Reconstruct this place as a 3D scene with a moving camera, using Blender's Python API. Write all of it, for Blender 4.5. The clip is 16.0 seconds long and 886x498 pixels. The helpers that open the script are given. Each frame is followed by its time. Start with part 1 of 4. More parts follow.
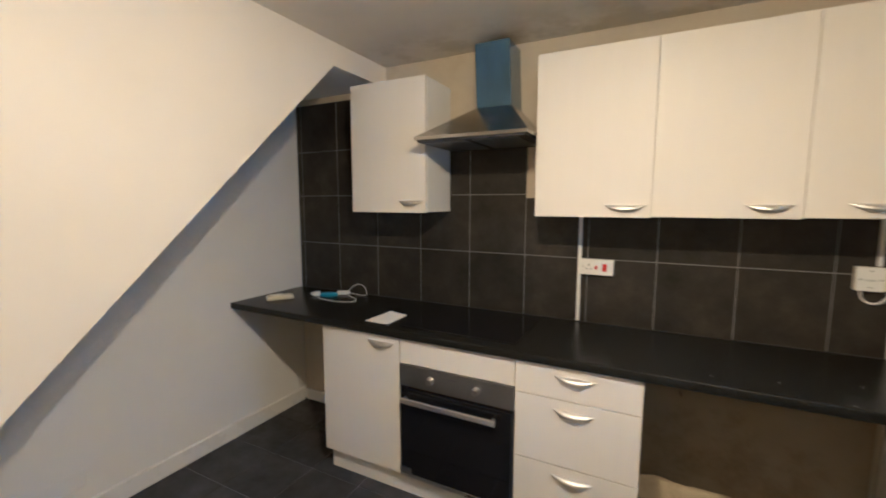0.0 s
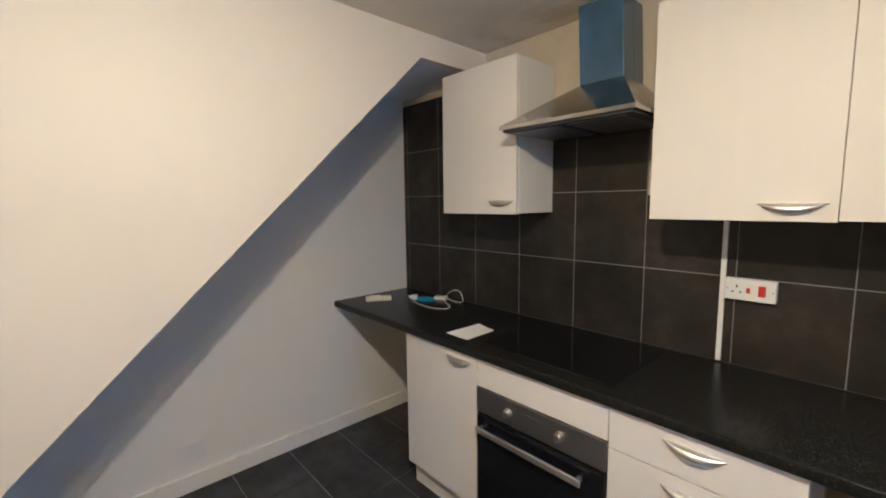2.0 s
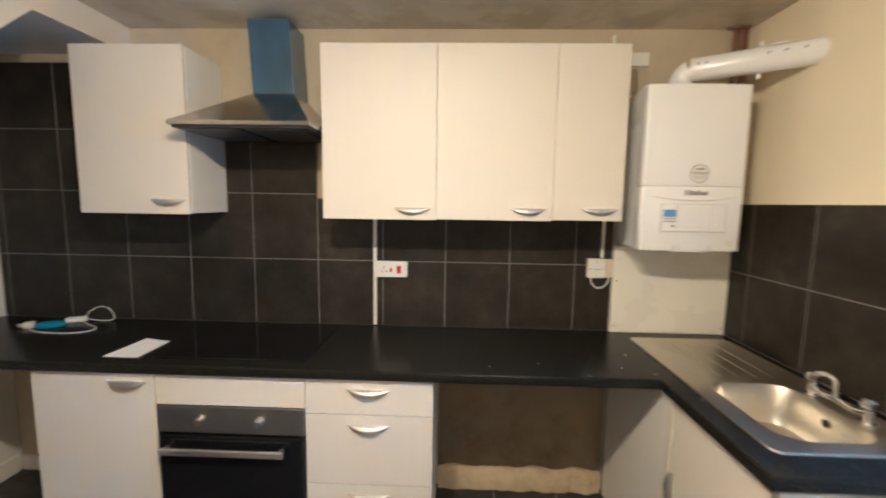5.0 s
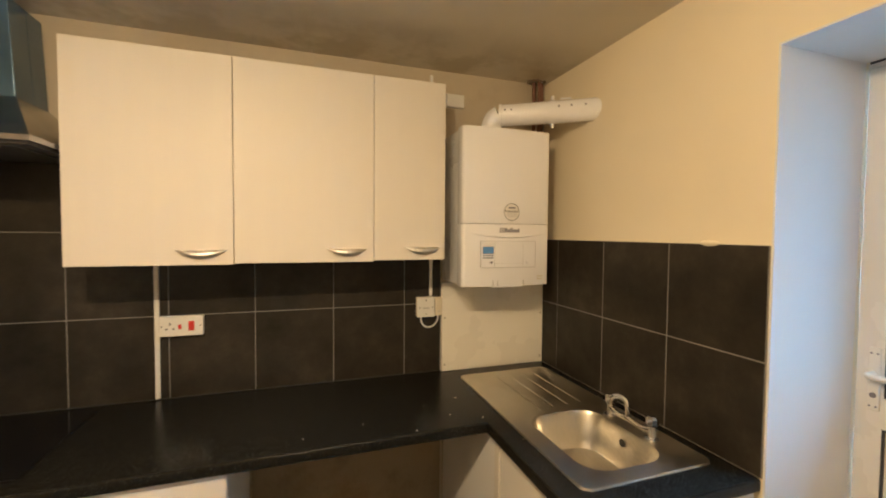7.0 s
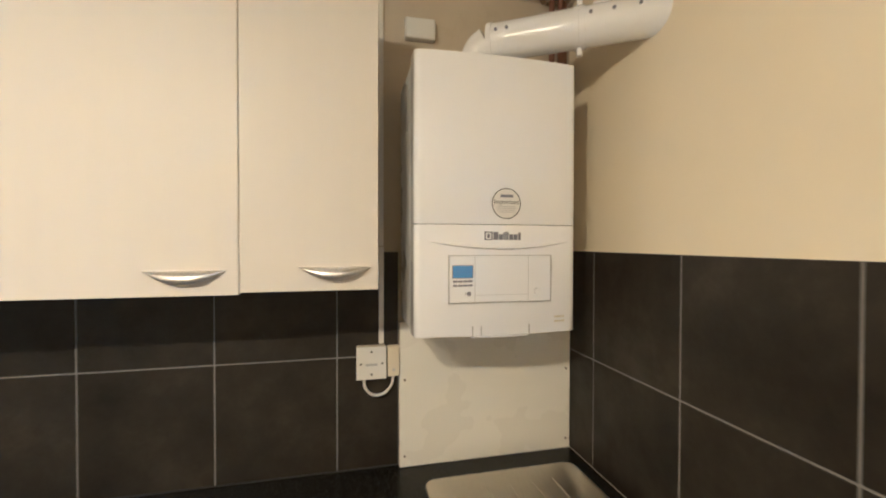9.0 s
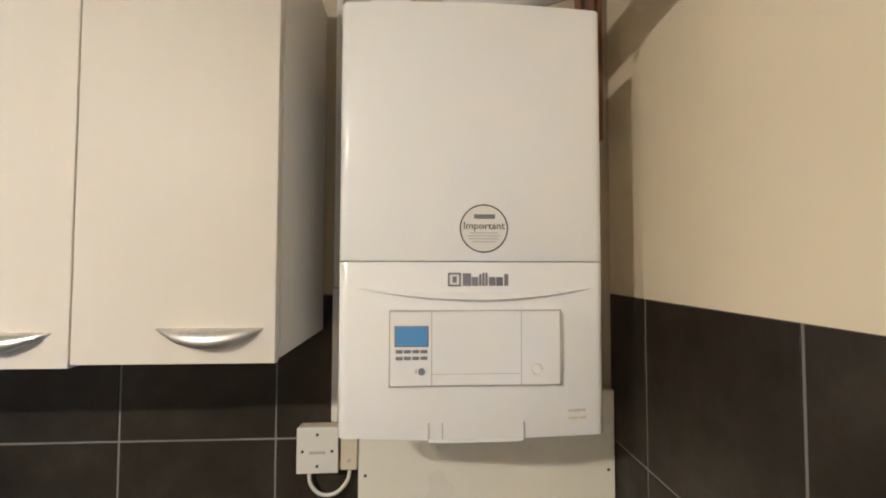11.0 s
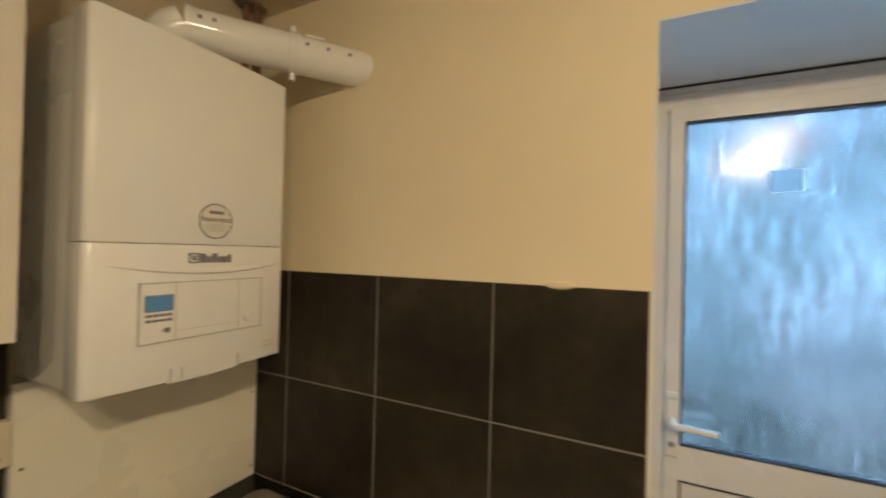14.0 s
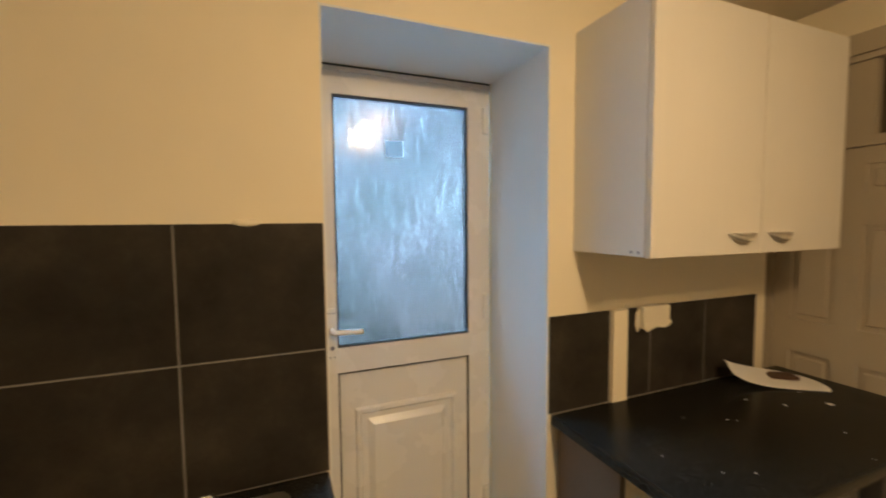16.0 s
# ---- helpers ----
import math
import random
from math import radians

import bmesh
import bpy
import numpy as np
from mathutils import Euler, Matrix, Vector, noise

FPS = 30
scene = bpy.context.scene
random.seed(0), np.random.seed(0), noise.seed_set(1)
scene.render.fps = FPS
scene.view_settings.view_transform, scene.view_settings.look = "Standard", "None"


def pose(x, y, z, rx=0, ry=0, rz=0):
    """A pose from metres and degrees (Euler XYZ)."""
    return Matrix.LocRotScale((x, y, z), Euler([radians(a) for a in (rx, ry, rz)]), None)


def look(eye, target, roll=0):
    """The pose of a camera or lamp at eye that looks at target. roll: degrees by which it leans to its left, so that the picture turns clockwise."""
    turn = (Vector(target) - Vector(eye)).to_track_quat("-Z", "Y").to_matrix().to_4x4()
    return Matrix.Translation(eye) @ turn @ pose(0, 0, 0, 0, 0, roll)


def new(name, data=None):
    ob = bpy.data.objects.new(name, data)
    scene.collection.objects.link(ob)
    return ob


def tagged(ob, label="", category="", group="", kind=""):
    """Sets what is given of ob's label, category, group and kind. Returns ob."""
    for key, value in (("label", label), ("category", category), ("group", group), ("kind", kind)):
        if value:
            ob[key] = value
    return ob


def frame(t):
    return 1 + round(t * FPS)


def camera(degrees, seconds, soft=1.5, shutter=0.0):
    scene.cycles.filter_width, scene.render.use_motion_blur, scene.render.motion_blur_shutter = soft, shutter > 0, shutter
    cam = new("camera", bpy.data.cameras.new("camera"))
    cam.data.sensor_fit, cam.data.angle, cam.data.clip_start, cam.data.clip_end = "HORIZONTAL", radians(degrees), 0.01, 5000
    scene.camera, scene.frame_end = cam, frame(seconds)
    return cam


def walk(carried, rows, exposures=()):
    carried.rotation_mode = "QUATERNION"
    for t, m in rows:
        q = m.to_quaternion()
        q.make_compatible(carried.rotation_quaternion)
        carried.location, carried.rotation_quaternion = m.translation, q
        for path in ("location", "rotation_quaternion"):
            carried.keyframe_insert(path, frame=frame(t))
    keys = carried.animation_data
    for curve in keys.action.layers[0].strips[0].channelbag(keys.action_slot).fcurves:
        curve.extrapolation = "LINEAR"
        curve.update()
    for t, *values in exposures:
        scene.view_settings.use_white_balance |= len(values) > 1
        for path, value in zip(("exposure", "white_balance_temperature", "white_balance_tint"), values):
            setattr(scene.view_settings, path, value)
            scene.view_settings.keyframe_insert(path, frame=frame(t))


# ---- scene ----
cam = camera(94.2, 16.0, soft=1.9, shutter=0.5)
PATH = [
    (0, (1.295, 1.78, 1.557), (0.391, 3.55, 1.334), 0.1),
    (0.5, (1.267, 1.96, 1.564), (0.119, 3.585, 1.362), -0.2),
    (1, (1.287, 2.069, 1.551), (-0.062, 3.532, 1.358), -0.3),
    (1.5, (1.35, 2.138, 1.558), (-0.112, 3.487, 1.356), -0.6),
    (2, (1.384, 2.187, 1.564), (-0.081, 3.529, 1.338), -0.7),
    (2.5, (1.373, 2.176, 1.559), (-0.021, 3.591, 1.324), -0.7),
    (3, (1.348, 2.137, 1.555), (0.106, 3.686, 1.315), -0.6),
    (3.5, (1.327, 2.099, 1.55), (0.309, 3.802, 1.301), -0.4),
    (4, (1.299, 2.05, 1.546), (0.568, 3.895, 1.301), -0.1),
    (4.5, (1.322, 2.017, 1.554), (0.937, 3.966, 1.324), 0.4),
    (5, (1.377, 1.944, 1.572), (1.312, 3.93, 1.348), 0.9),
    (5.2, (1.368, 1.893, 1.567), (1.446, 3.88, 1.36), 1.1),
    (7.3, (1.572, 2.197, 1.615), (2.218, 4.089, 1.545), 0.4),
    (7.5, (1.607, 2.267, 1.615), (2.251, 4.159, 1.541), 0.4),
    (8, (1.756, 2.439, 1.62), (2.351, 4.348, 1.575), 0.3),
    (8.5, (1.896, 2.611, 1.62), (2.437, 4.536, 1.564), 0.3),
    (9, (2.027, 2.799, 1.612), (2.483, 4.746, 1.584), 0.1),
    (9.5, (2.151, 2.964, 1.622), (2.481, 4.936, 1.615), -0.0),
    (10, (2.269, 3.084, 1.643), (2.45, 5.076, 1.661), -0.2),
    (10.2, (2.33, 3.129, 1.645), (2.411, 5.126, 1.709), -0.0),
    (12.5, (2.182, 3.099, 1.675), (2.823, 4.993, 1.742), 1.2),
    (13, (2.061, 3.028, 1.661), (3.115, 4.727, 1.72), 1.4),
    (13.5, (1.95, 2.962, 1.655), (3.442, 4.294, 1.681), 1.4),
    (14, (1.83, 2.912, 1.657), (3.613, 3.818, 1.672), 1.4),
    (14.5, (1.779, 2.93, 1.662), (3.743, 3.303, 1.652), 0.9),
    (15, (1.729, 2.98, 1.63), (3.728, 2.912, 1.586), 0.2),
    (15.2, (1.71, 2.993, 1.628), (3.696, 2.775, 1.55), 0.1),
    (15.5, (1.679, 3.016, 1.609), (3.632, 2.595, 1.507), -0.3),
    (16, (1.652, 3.029, 1.584), (3.503, 2.281, 1.457), -0.5),
]
EXPOSURES = [
    (0.0, 0.15, 4400, 8), (1.2, 0.07, 4370, 10), (3.0, 0.12, 4200, 7), (3.7, 0.12, 4400, 8), (5.2, 0.4, 4350, 8), (7.3, -0.05, 5450, 8), (8.0, 0.05, 5500, 8), (8.5, 0.24, 4500, 8), (9.2, 0.22, 4350, 7), (10.2, 0.24, 4180, 8),
    (12.5, 0.24, 4100, 8), (13.2, 0.24, 4050, 7), (13.5, 0.16, 4050, 6), (14.0, -0.44, 5050, 3), (14.5, -0.48, 5550, 8), (16.0, -0.47, 5650, 8),
]
walk(cam, [(t, look(eye, target, roll)) for t, eye, target, roll in PATH], EXPOSURES)

# ---- light ----
LAMPS = ((1.08, 2.355, 2.30, (-0.60, 0.30, -1.60)), (1.37, 2.345, 2.30, (0.60, 0.25, -1.60)))
world = bpy.data.worlds.new("world")
scene.world = world
world.use_nodes = True
wn = world.node_tree.nodes
sky = wn.new("ShaderNodeTexSky")
sky.sky_type, sky.sun_disc, sky.sun_elevation, sky.sun_rotation = "NISHITA", False, 0.5, 4.0
wn["Background"].inputs["Strength"].default_value = 0.1
world.node_tree.links.new(sky.outputs[0], wn["Background"].inputs["Color"])


def lamp_light(name, kind, energy, color, place, **more):
    data = bpy.data.lights.new(name, kind)
    data.energy, data.color = energy, color
    for k, v in more.items():
        if k == "radius":
            data.shadow_soft_size = v
    ob = new(name, data)
    ob.location = place
    return ob


for k, (lx, ly, lz, aim) in enumerate(LAMPS):
    glow = lamp_light("bulb_light", "POINT", (4.0, 3.0)[k], (1.0, 0.64, 0.30), (lx, ly, lz), radius=0.028)
    way = Vector(aim).normalized()
    face = lamp_light("bulb_face", "AREA", (18.5, 13.5)[k], (1.0, 0.64, 0.30), Vector((lx, ly, lz)) + way * 0.033)
    face.data.shape, face.data.size = "DISK", 0.05
    face.rotation_euler = way.to_track_quat("-Z", "Y").to_euler()
sun = lamp_light("sun", "SUN", 0.6, (1.0, 0.97, 0.93), (6, 3, 6))
sun.data.angle = radians(20)
sun.rotation_euler = (radians(50), 0, radians(150))


# ---- materials ----
class Mat:
    """A small builder of node materials."""

    def __init__(self, name, color, rough=0.5, metal=0.0, **more):
        self.m = bpy.data.materials.new(name)
        self.m.use_nodes = True
        self.t = self.m.node_tree
        self.b = self.t.nodes["Principled BSDF"]
        self.set("Base Color", (*color, 1))
        self.set("Roughness", rough)
        self.set("Metallic", metal)
        for k, v in more.items():
            self.set(k.replace("_", " "), v)
        self.color = color
        self.rough = rough

    def set(self, key, value):
        self.b.inputs[key].default_value = value

    def n(self, kind, **values):
        node = self.t.nodes.new("ShaderNode" + kind)
        for k, v in values.items():
            node.inputs[k.replace("_", " ")].default_value = v
        return node

    def link(self, a, b):
        self.t.links.new(a, b)

    def coords(self, scale=(1, 1, 1), world_space=True):
        if world_space:
            src = self.n("NewGeometry").outputs["Position"]
        else:
            src = self.n("TexCoord").outputs["Object"]
        mp = self.n("Mapping")
        mp.inputs["Scale"].default_value = scale
        self.link(src, mp.inputs["Vector"])
        return mp.outputs["Vector"]

    def noise(self, scale, detail=4.0, stretch=(1, 1, 1), world_space=True, rough=0.55):
        nz = self.n("TexNoise", Scale=scale, Detail=detail, Roughness=rough)
        self.link(self.coords(stretch, world_space), nz.inputs["Vector"])
        return nz.outputs["Fac"]

    def ramp(self, fac, stops):
        r = self.n("ValToRGB")
        e = r.color_ramp.elements
        while len(e) < len(stops):
            e.new(0.5)
        for k, (p, c) in zip(e, stops):
            k.position, k.color = p, (*c, 1)
        self.link(fac, r.inputs["Fac"])
        return r.outputs["Color"]

    def mix(self, a, b, fac, mode="MIX"):
        x = self.t.nodes.new("ShaderNodeMix")
        x.data_type, x.blend_type = "RGBA", mode
        for sock, v in ((x.inputs["A"], a), (x.inputs["B"], b)):
            if isinstance(v, tuple):
                sock.default_value = (*v, 1)
            else:
                self.link(v, sock)
        f = x.inputs["Factor"]
        if isinstance(fac, (int, float)):
            f.default_value = fac
        else:
            self.link(fac, f)
        return x.outputs["Result"]

    def base(self, out):
        self.link(out, self.b.inputs["Base Color"])
        return self

    def roughness(self, fac, lo, hi):
        r = self.n("MapRange", To_Min=lo, To_Max=hi)
        r.inputs["From Min"].default_value, r.inputs["From Max"].default_value = 0.3, 0.7
        self.link(fac, r.inputs["Value"])
        self.link(r.outputs["Result"], self.b.inputs["Roughness"])
        return self

    def bump(self, fac, dist, strength=1.0):
        bp = self.n("Bump", Strength=strength, Distance=dist)
        self.link(fac, bp.inputs["Height"])
        if self.b.inputs["Normal"].links:
            self.link(self.b.inputs["Normal"].links[0].from_socket, bp.inputs["Normal"])
        self.link(bp.outputs["Normal"], self.b.inputs["Normal"])
        return self


def shade(c, k):
    return tuple(min(1.0, v * k) for v in c)


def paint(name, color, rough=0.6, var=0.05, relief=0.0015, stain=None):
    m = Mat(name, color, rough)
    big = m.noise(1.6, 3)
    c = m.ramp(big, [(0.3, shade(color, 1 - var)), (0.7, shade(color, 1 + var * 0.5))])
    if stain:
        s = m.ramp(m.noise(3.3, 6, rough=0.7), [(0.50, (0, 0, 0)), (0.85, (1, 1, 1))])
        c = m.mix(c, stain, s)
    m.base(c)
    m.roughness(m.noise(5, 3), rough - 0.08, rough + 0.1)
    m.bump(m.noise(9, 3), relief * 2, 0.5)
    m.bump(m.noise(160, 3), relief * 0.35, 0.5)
    return m.m


M = {}
M["wall"] = paint("wall_paint", (0.90, 0.805, 0.605), 0.50, 0.04)
M["wall_left"] = paint("wall_paint_pale", (0.78, 0.765, 0.745), 0.42, 0.04)
M["reveal"] = paint("white_paint", (0.82, 0.82, 0.80), 0.45, 0.03)


def ceiling_material():
    """Off-white paint with brownish steam stains along the cooking wall."""
    m = Mat("ceiling_paint", (0.60, 0.55, 0.46), 0.36)
    c = m.ramp(m.noise(1.6, 3), [(0.3, (0.63, 0.57, 0.46)), (0.7, (0.69, 0.63, 0.52))])
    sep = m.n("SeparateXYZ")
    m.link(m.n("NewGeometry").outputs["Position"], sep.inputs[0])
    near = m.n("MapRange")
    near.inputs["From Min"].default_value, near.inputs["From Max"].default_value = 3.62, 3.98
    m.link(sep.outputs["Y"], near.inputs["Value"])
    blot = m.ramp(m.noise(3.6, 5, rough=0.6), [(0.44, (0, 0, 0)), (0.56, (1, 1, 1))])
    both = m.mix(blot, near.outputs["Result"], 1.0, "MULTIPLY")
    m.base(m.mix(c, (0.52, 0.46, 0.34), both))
    m.roughness(m.noise(5, 3), 0.32, 0.5)
    m.bump(m.noise(3, 2), 0.010, 0.5)
    m.bump(m.noise(120, 3), 0.0003, 0.5)
    return m.m


M["ceiling"] = ceiling_material()
M["stair_paint"] = paint("stair_wall_paint", (0.77, 0.725, 0.665), 0.5, 0.04)
# Darker and duller than the other wall colours, with tan blotches.
M["old_plaster"] = paint("dull_beige_paint", (0.56, 0.49, 0.375), 0.6, 0.12, 0.003, stain=(0.47, 0.39, 0.27))
M["trim"] = paint("gloss_trim", (0.80, 0.78, 0.74), 0.28, 0.03, 0.0008)
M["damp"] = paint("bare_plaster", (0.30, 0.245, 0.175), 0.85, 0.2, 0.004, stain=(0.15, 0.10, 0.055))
M["rubble"] = paint("crumbling_mortar", (0.60, 0.50, 0.33), 0.95, 0.25, 0.012, stain=(0.22, 0.14, 0.07))


def tile_material(name, color, rough):
    m = Mat(name, color, rough)
    info = m.n("ObjectInfo")
    r = m.n("MapRange", To_Min=0.82, To_Max=1.2)
    m.link(info.outputs["Random"], r.inputs["Value"])
    cloud = m.ramp(m.noise(4.5, 7, rough=0.68), [(0.3, shade(color, 0.45)), (0.52, color), (0.75, shade(color, 1.9))])
    hue = m.n("HueSaturation")
    m.link(cloud, hue.inputs["Color"])
    m.link(r.outputs["Result"], hue.inputs["Value"])
    m.base(hue.outputs["Color"])
    m.roughness(m.noise(12, 5), rough - 0.04, rough + 0.16)
    m.set("Specular IOR Level", 0.27)
    m.bump(m.noise(14, 6, rough=0.7), 0.0012, 0.6)
    m.bump(m.noise(120, 3), 0.0002, 0.5)
    return m.m


M["tile"] = tile_material("dark_wall_tile", (0.030, 0.0250, 0.0190), 0.36)
M["floor_tile"] = tile_material("dark_floor_tile", (0.040, 0.038, 0.037), 0.42)
M["grout"] = paint("grout", (0.23, 0.22, 0.20), 0.9, 0.25)
M["floor_grout"] = paint("floor_grout", (0.40, 0.38, 0.36), 0.9, 0.2)


def worktop_material():
    m = Mat("black_granite_laminate", (0.010, 0.010, 0.010), 0.2)
    sp = m.noise(230, 2)
    big = m.noise(26, 5, rough=0.7)
    a = m.ramp(sp, [(0.58, (0.008, 0.0075, 0.006)), (0.70, (0.045, 0.042, 0.033))])
    b = m.ramp(big, [(0.4, (0.001, 0.001, 0.001)), (0.85, (0.007, 0.007, 0.007))])
    m.base(m.mix(a, b, 1.0, "ADD"))
    m.roughness(m.noise(3, 2), 0.21, 0.25)
    m.bump(sp, 0.00006, 0.3)
    m.set("Specular IOR Level", 0.19)
    return m.m


M["worktop"] = worktop_material()


def melamine():
    m = Mat("white_melamine", (0.70, 0.67, 0.62), 0.5)
    grain = m.noise(30, 4, (1.0, 1.0, 0.06))
    m.base(m.ramp(grain, [(0.3, (0.700, 0.656, 0.582)), (0.7, (0.712, 0.668, 0.594))]))
    m.roughness(m.noise(4, 3), 0.42, 0.50)
    m.set("Specular IOR Level", 0.22)
    m.bump(m.noise(220, 2, (1, 1, 0.1)), 0.00012, 0.4)
    return m.m


M["white_door"] = melamine()
M["carcass"] = paint("carcass_board", (0.78, 0.76, 0.72), 0.45, 0.03, 0.0004)


def brushed(name, color, rough, stretch=(1, 1, 40), bump=0.00012):
    m = Mat(name, color, rough, 1.0)
    g = m.noise(40, 3, stretch)
    m.base(m.ramp(g, [(0.3, shade(color, 0.88)), (0.7, shade(color, 1.06))]))
    m.roughness(m.noise(6, 4), rough - 0.06, rough + 0.1)
    m.bump(g, bump, 0.4)
    return m.m


M["steel"] = brushed("brushed_steel", (0.55, 0.53, 0.50), 0.30)
M["hood_steel"] = brushed("hood_steel", (0.42, 0.40, 0.37), 0.17, (30, 1, 1), 0.00004)
M["oven_steel"] = brushed("oven_steel", (0.40, 0.39, 0.38), 0.36)
M["sink"] = brushed("sink_steel", (0.70, 0.66, 0.57), 0.34, (40, 1, 1), 0.00001)
M["handle"] = brushed("satin_handle", (0.74, 0.72, 0.69), 0.40, (4, 1, 1), 0.00004)
M["chrome"] = Mat("chrome", (0.82, 0.82, 0.82), 0.06, 1.0).m
M["copper"] = paint("aged_copper", (0.20, 0.095, 0.055), 0.55, 0.35)


def film():
    m = Mat("blue_protective_film", (0.035, 0.17, 0.33), 0.26, 0.6)
    m.b.inputs["Coat Weight"].default_value = 0.6
    m.b.inputs["Coat Roughness"].default_value = 0.12
    c = m.noise(5, 4, (1, 1, 0.4))
    m.base(m.ramp(c, [(0.35, (0.065, 0.125, 0.205)), (0.7, (0.110, 0.210, 0.35))]))
    m.bump(m.noise(11, 4), 0.004, 0.4)
    return m.m


M["film"] = film()
M["black_glass"] = Mat("black_glass", (0.006, 0.006, 0.007), 0.08).m
M["black"] = Mat("black_plastic", (0.02, 0.02, 0.02), 0.4).m
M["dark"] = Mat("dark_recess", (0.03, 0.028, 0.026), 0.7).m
M["filter"] = brushed("grease_filter", (0.25, 0.25, 0.25), 0.4)
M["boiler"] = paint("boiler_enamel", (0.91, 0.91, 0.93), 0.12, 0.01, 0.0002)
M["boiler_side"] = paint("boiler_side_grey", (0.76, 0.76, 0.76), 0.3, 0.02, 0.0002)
M["plastic"] = paint("white_plastic", (0.80, 0.79, 0.75), 0.35, 0.03, 0.0002)
M["cream_plastic"] = paint("yellowed_plastic", (0.74, 0.67, 0.52), 0.45, 0.05, 0.0003)
M["grey_ink"] = Mat("grey_ink", (0.22, 0.22, 0.27), 0.5).m
M["faint_ink"] = Mat("faint_ink", (0.50, 0.50, 0.50), 0.5).m
M["groove"] = Mat("groove_line", (0.50, 0.49, 0.49), 0.6).m
M["red"] = Mat("red_rocker", (0.55, 0.03, 0.02), 0.3).m
M["screen"] = Mat("lcd", (0.05, 0.12, 0.16), 0.2).m
scr = M["screen"].node_tree.nodes["Principled BSDF"]
scr.inputs["Emission Color"].default_value = (0.36, 0.50, 0.60, 1)
scr.inputs["Emission Strength"].default_value = 0.21
M["upvc"] = paint("upvc", (0.80, 0.78, 0.75), 0.25, 0.02, 0.0003)
M["gasket"] = Mat("rubber_gasket", (0.035, 0.037, 0.045), 0.6).m
M["paper"] = paint("paper", (0.82, 0.80, 0.77), 0.8, 0.03, 0.0003)
M["panel"] = paint("boiler_backboard", (0.88, 0.85, 0.76), 0.28, 0.03, 0.001)
lab = Mat("translucent_label", (0.9, 0.9, 0.9), 0.8)
thru = lab.n("BsdfTranslucent", Color=(0.80, 0.76, 0.74, 1))
lab.link(thru.outputs[0], lab.t.nodes["Material Output"].inputs["Surface"])
M["sticker"] = lab.m
# Passes backdrop light through the outer lever, so its room side looks daylit.
M["frosted_plastic"] = Mat("daylit_white_plastic", (0.95, 0.94, 0.92), 0.9, Transmission_Weight=0.8, IOR=1.2).m
M["blue"] = Mat("blue_plastic", (0.035, 0.25, 0.42), 0.35).m
M["wood"] = paint("dark_wood", (0.10, 0.045, 0.02), 0.6, 0.3)
M["brown_board"] = paint("brown_board", (0.16, 0.115, 0.075), 0.6, 0.2)
M["pine"] = paint("cracked_door_paint", (0.50, 0.43, 0.32), 0.45, 0.06, 0.001)
M["dusky_glass"] = Mat("dusky_glass", (0.10, 0.08, 0.05), 0.15).m
M["brick_out"] = paint("outside_render", (0.35, 0.34, 0.32), 0.9, 0.2)


def rain_glass():
    # Dark tint dims the overbright backdrop; bright and dim streaks are coloured in.
    m = Mat("rain_pattern_glass", (0.12, 0.10, 0.10), 0.13)
    streak_tint = m.ramp(m.noise(100, 3, (1, 1.0, 0.09), rough=0.7), [(0.37, (0.038, 0.029, 0.026)), (0.49, (0.058, 0.045, 0.040)), (0.58, (0.066, 0.051, 0.046)), (0.65, (0.100, 0.078, 0.070))])
    patchy_tint = m.ramp(m.noise(3, 3, (1, 1.0, 0.8)), [(0.35, (0.84, 0.85, 0.86)), (0.65, (1.0, 1.0, 1.0))])
    m.base(m.mix(streak_tint, patchy_tint, 1.0, "MULTIPLY"))
    m.set("Transmission Weight", 1.0)
    m.set("IOR", 1.45)
    m.bump(m.noise(70, 1, (1, 1.0, 0.03)), 0.0006, 1.0)
    return m.m


M["glass"] = rain_glass()
M["clear_glass"] = Mat("clear_glass", (0.97, 0.98, 0.98), 0.03, Transmission_Weight=1.0, IOR=1.5).m
bulbm = Mat("lit_bulb", (1, 0.85, 0.6), 0.3)
bulbm.b.inputs["Emission Color"].default_value = (1.0, 0.66, 0.30, 1)
bulbm.b.inputs["Emission Strength"].default_value = 190.0
M["bulb"] = bulbm.m


def backdrop_material():
    """Overcast sky over a pale wall and dark shrubs, blurred by distance."""
    m = Mat("daylight_backdrop", (0.3, 0.35, 0.4), 1.0)
    sep = m.n("SeparateXYZ")
    m.link(m.n("NewGeometry").outputs["Position"], sep.inputs[0])
    up = m.n("MapRange", To_Min=0.0, To_Max=1.0)
    up.inputs["From Min"].default_value, up.inputs["From Max"].default_value = -0.2, 4.2
    m.link(sep.outputs["Z"], up.inputs["Value"])
    grad = m.ramp(up.outputs["Result"], [(0.0, (0.14, 0.20, 0.22)), (0.22, (0.24, 0.38, 0.50)), (0.34, (0.33, 0.56, 0.78)), (0.46, (0.41, 0.74, 1.03)), (0.56, (0.39, 0.70, 1.00)), (1.0, (0.37, 0.68, 1.02))])
    blot = m.ramp(m.noise(1.9, 5, rough=0.6), [(0.40, (0.55, 0.62, 0.60)), (0.60, (1, 1, 1))])
    c = m.mix(grad, blot, 0.8, "MULTIPLY")
    m.link(c, m.b.inputs["Emission Color"])
    m.b.inputs["Emission Strength"].default_value = BACKDROP
    m.set("Base Color", (0, 0, 0, 1))
    return m.m


BACKDROP = 35.0
M["backdrop"] = backdrop_material()


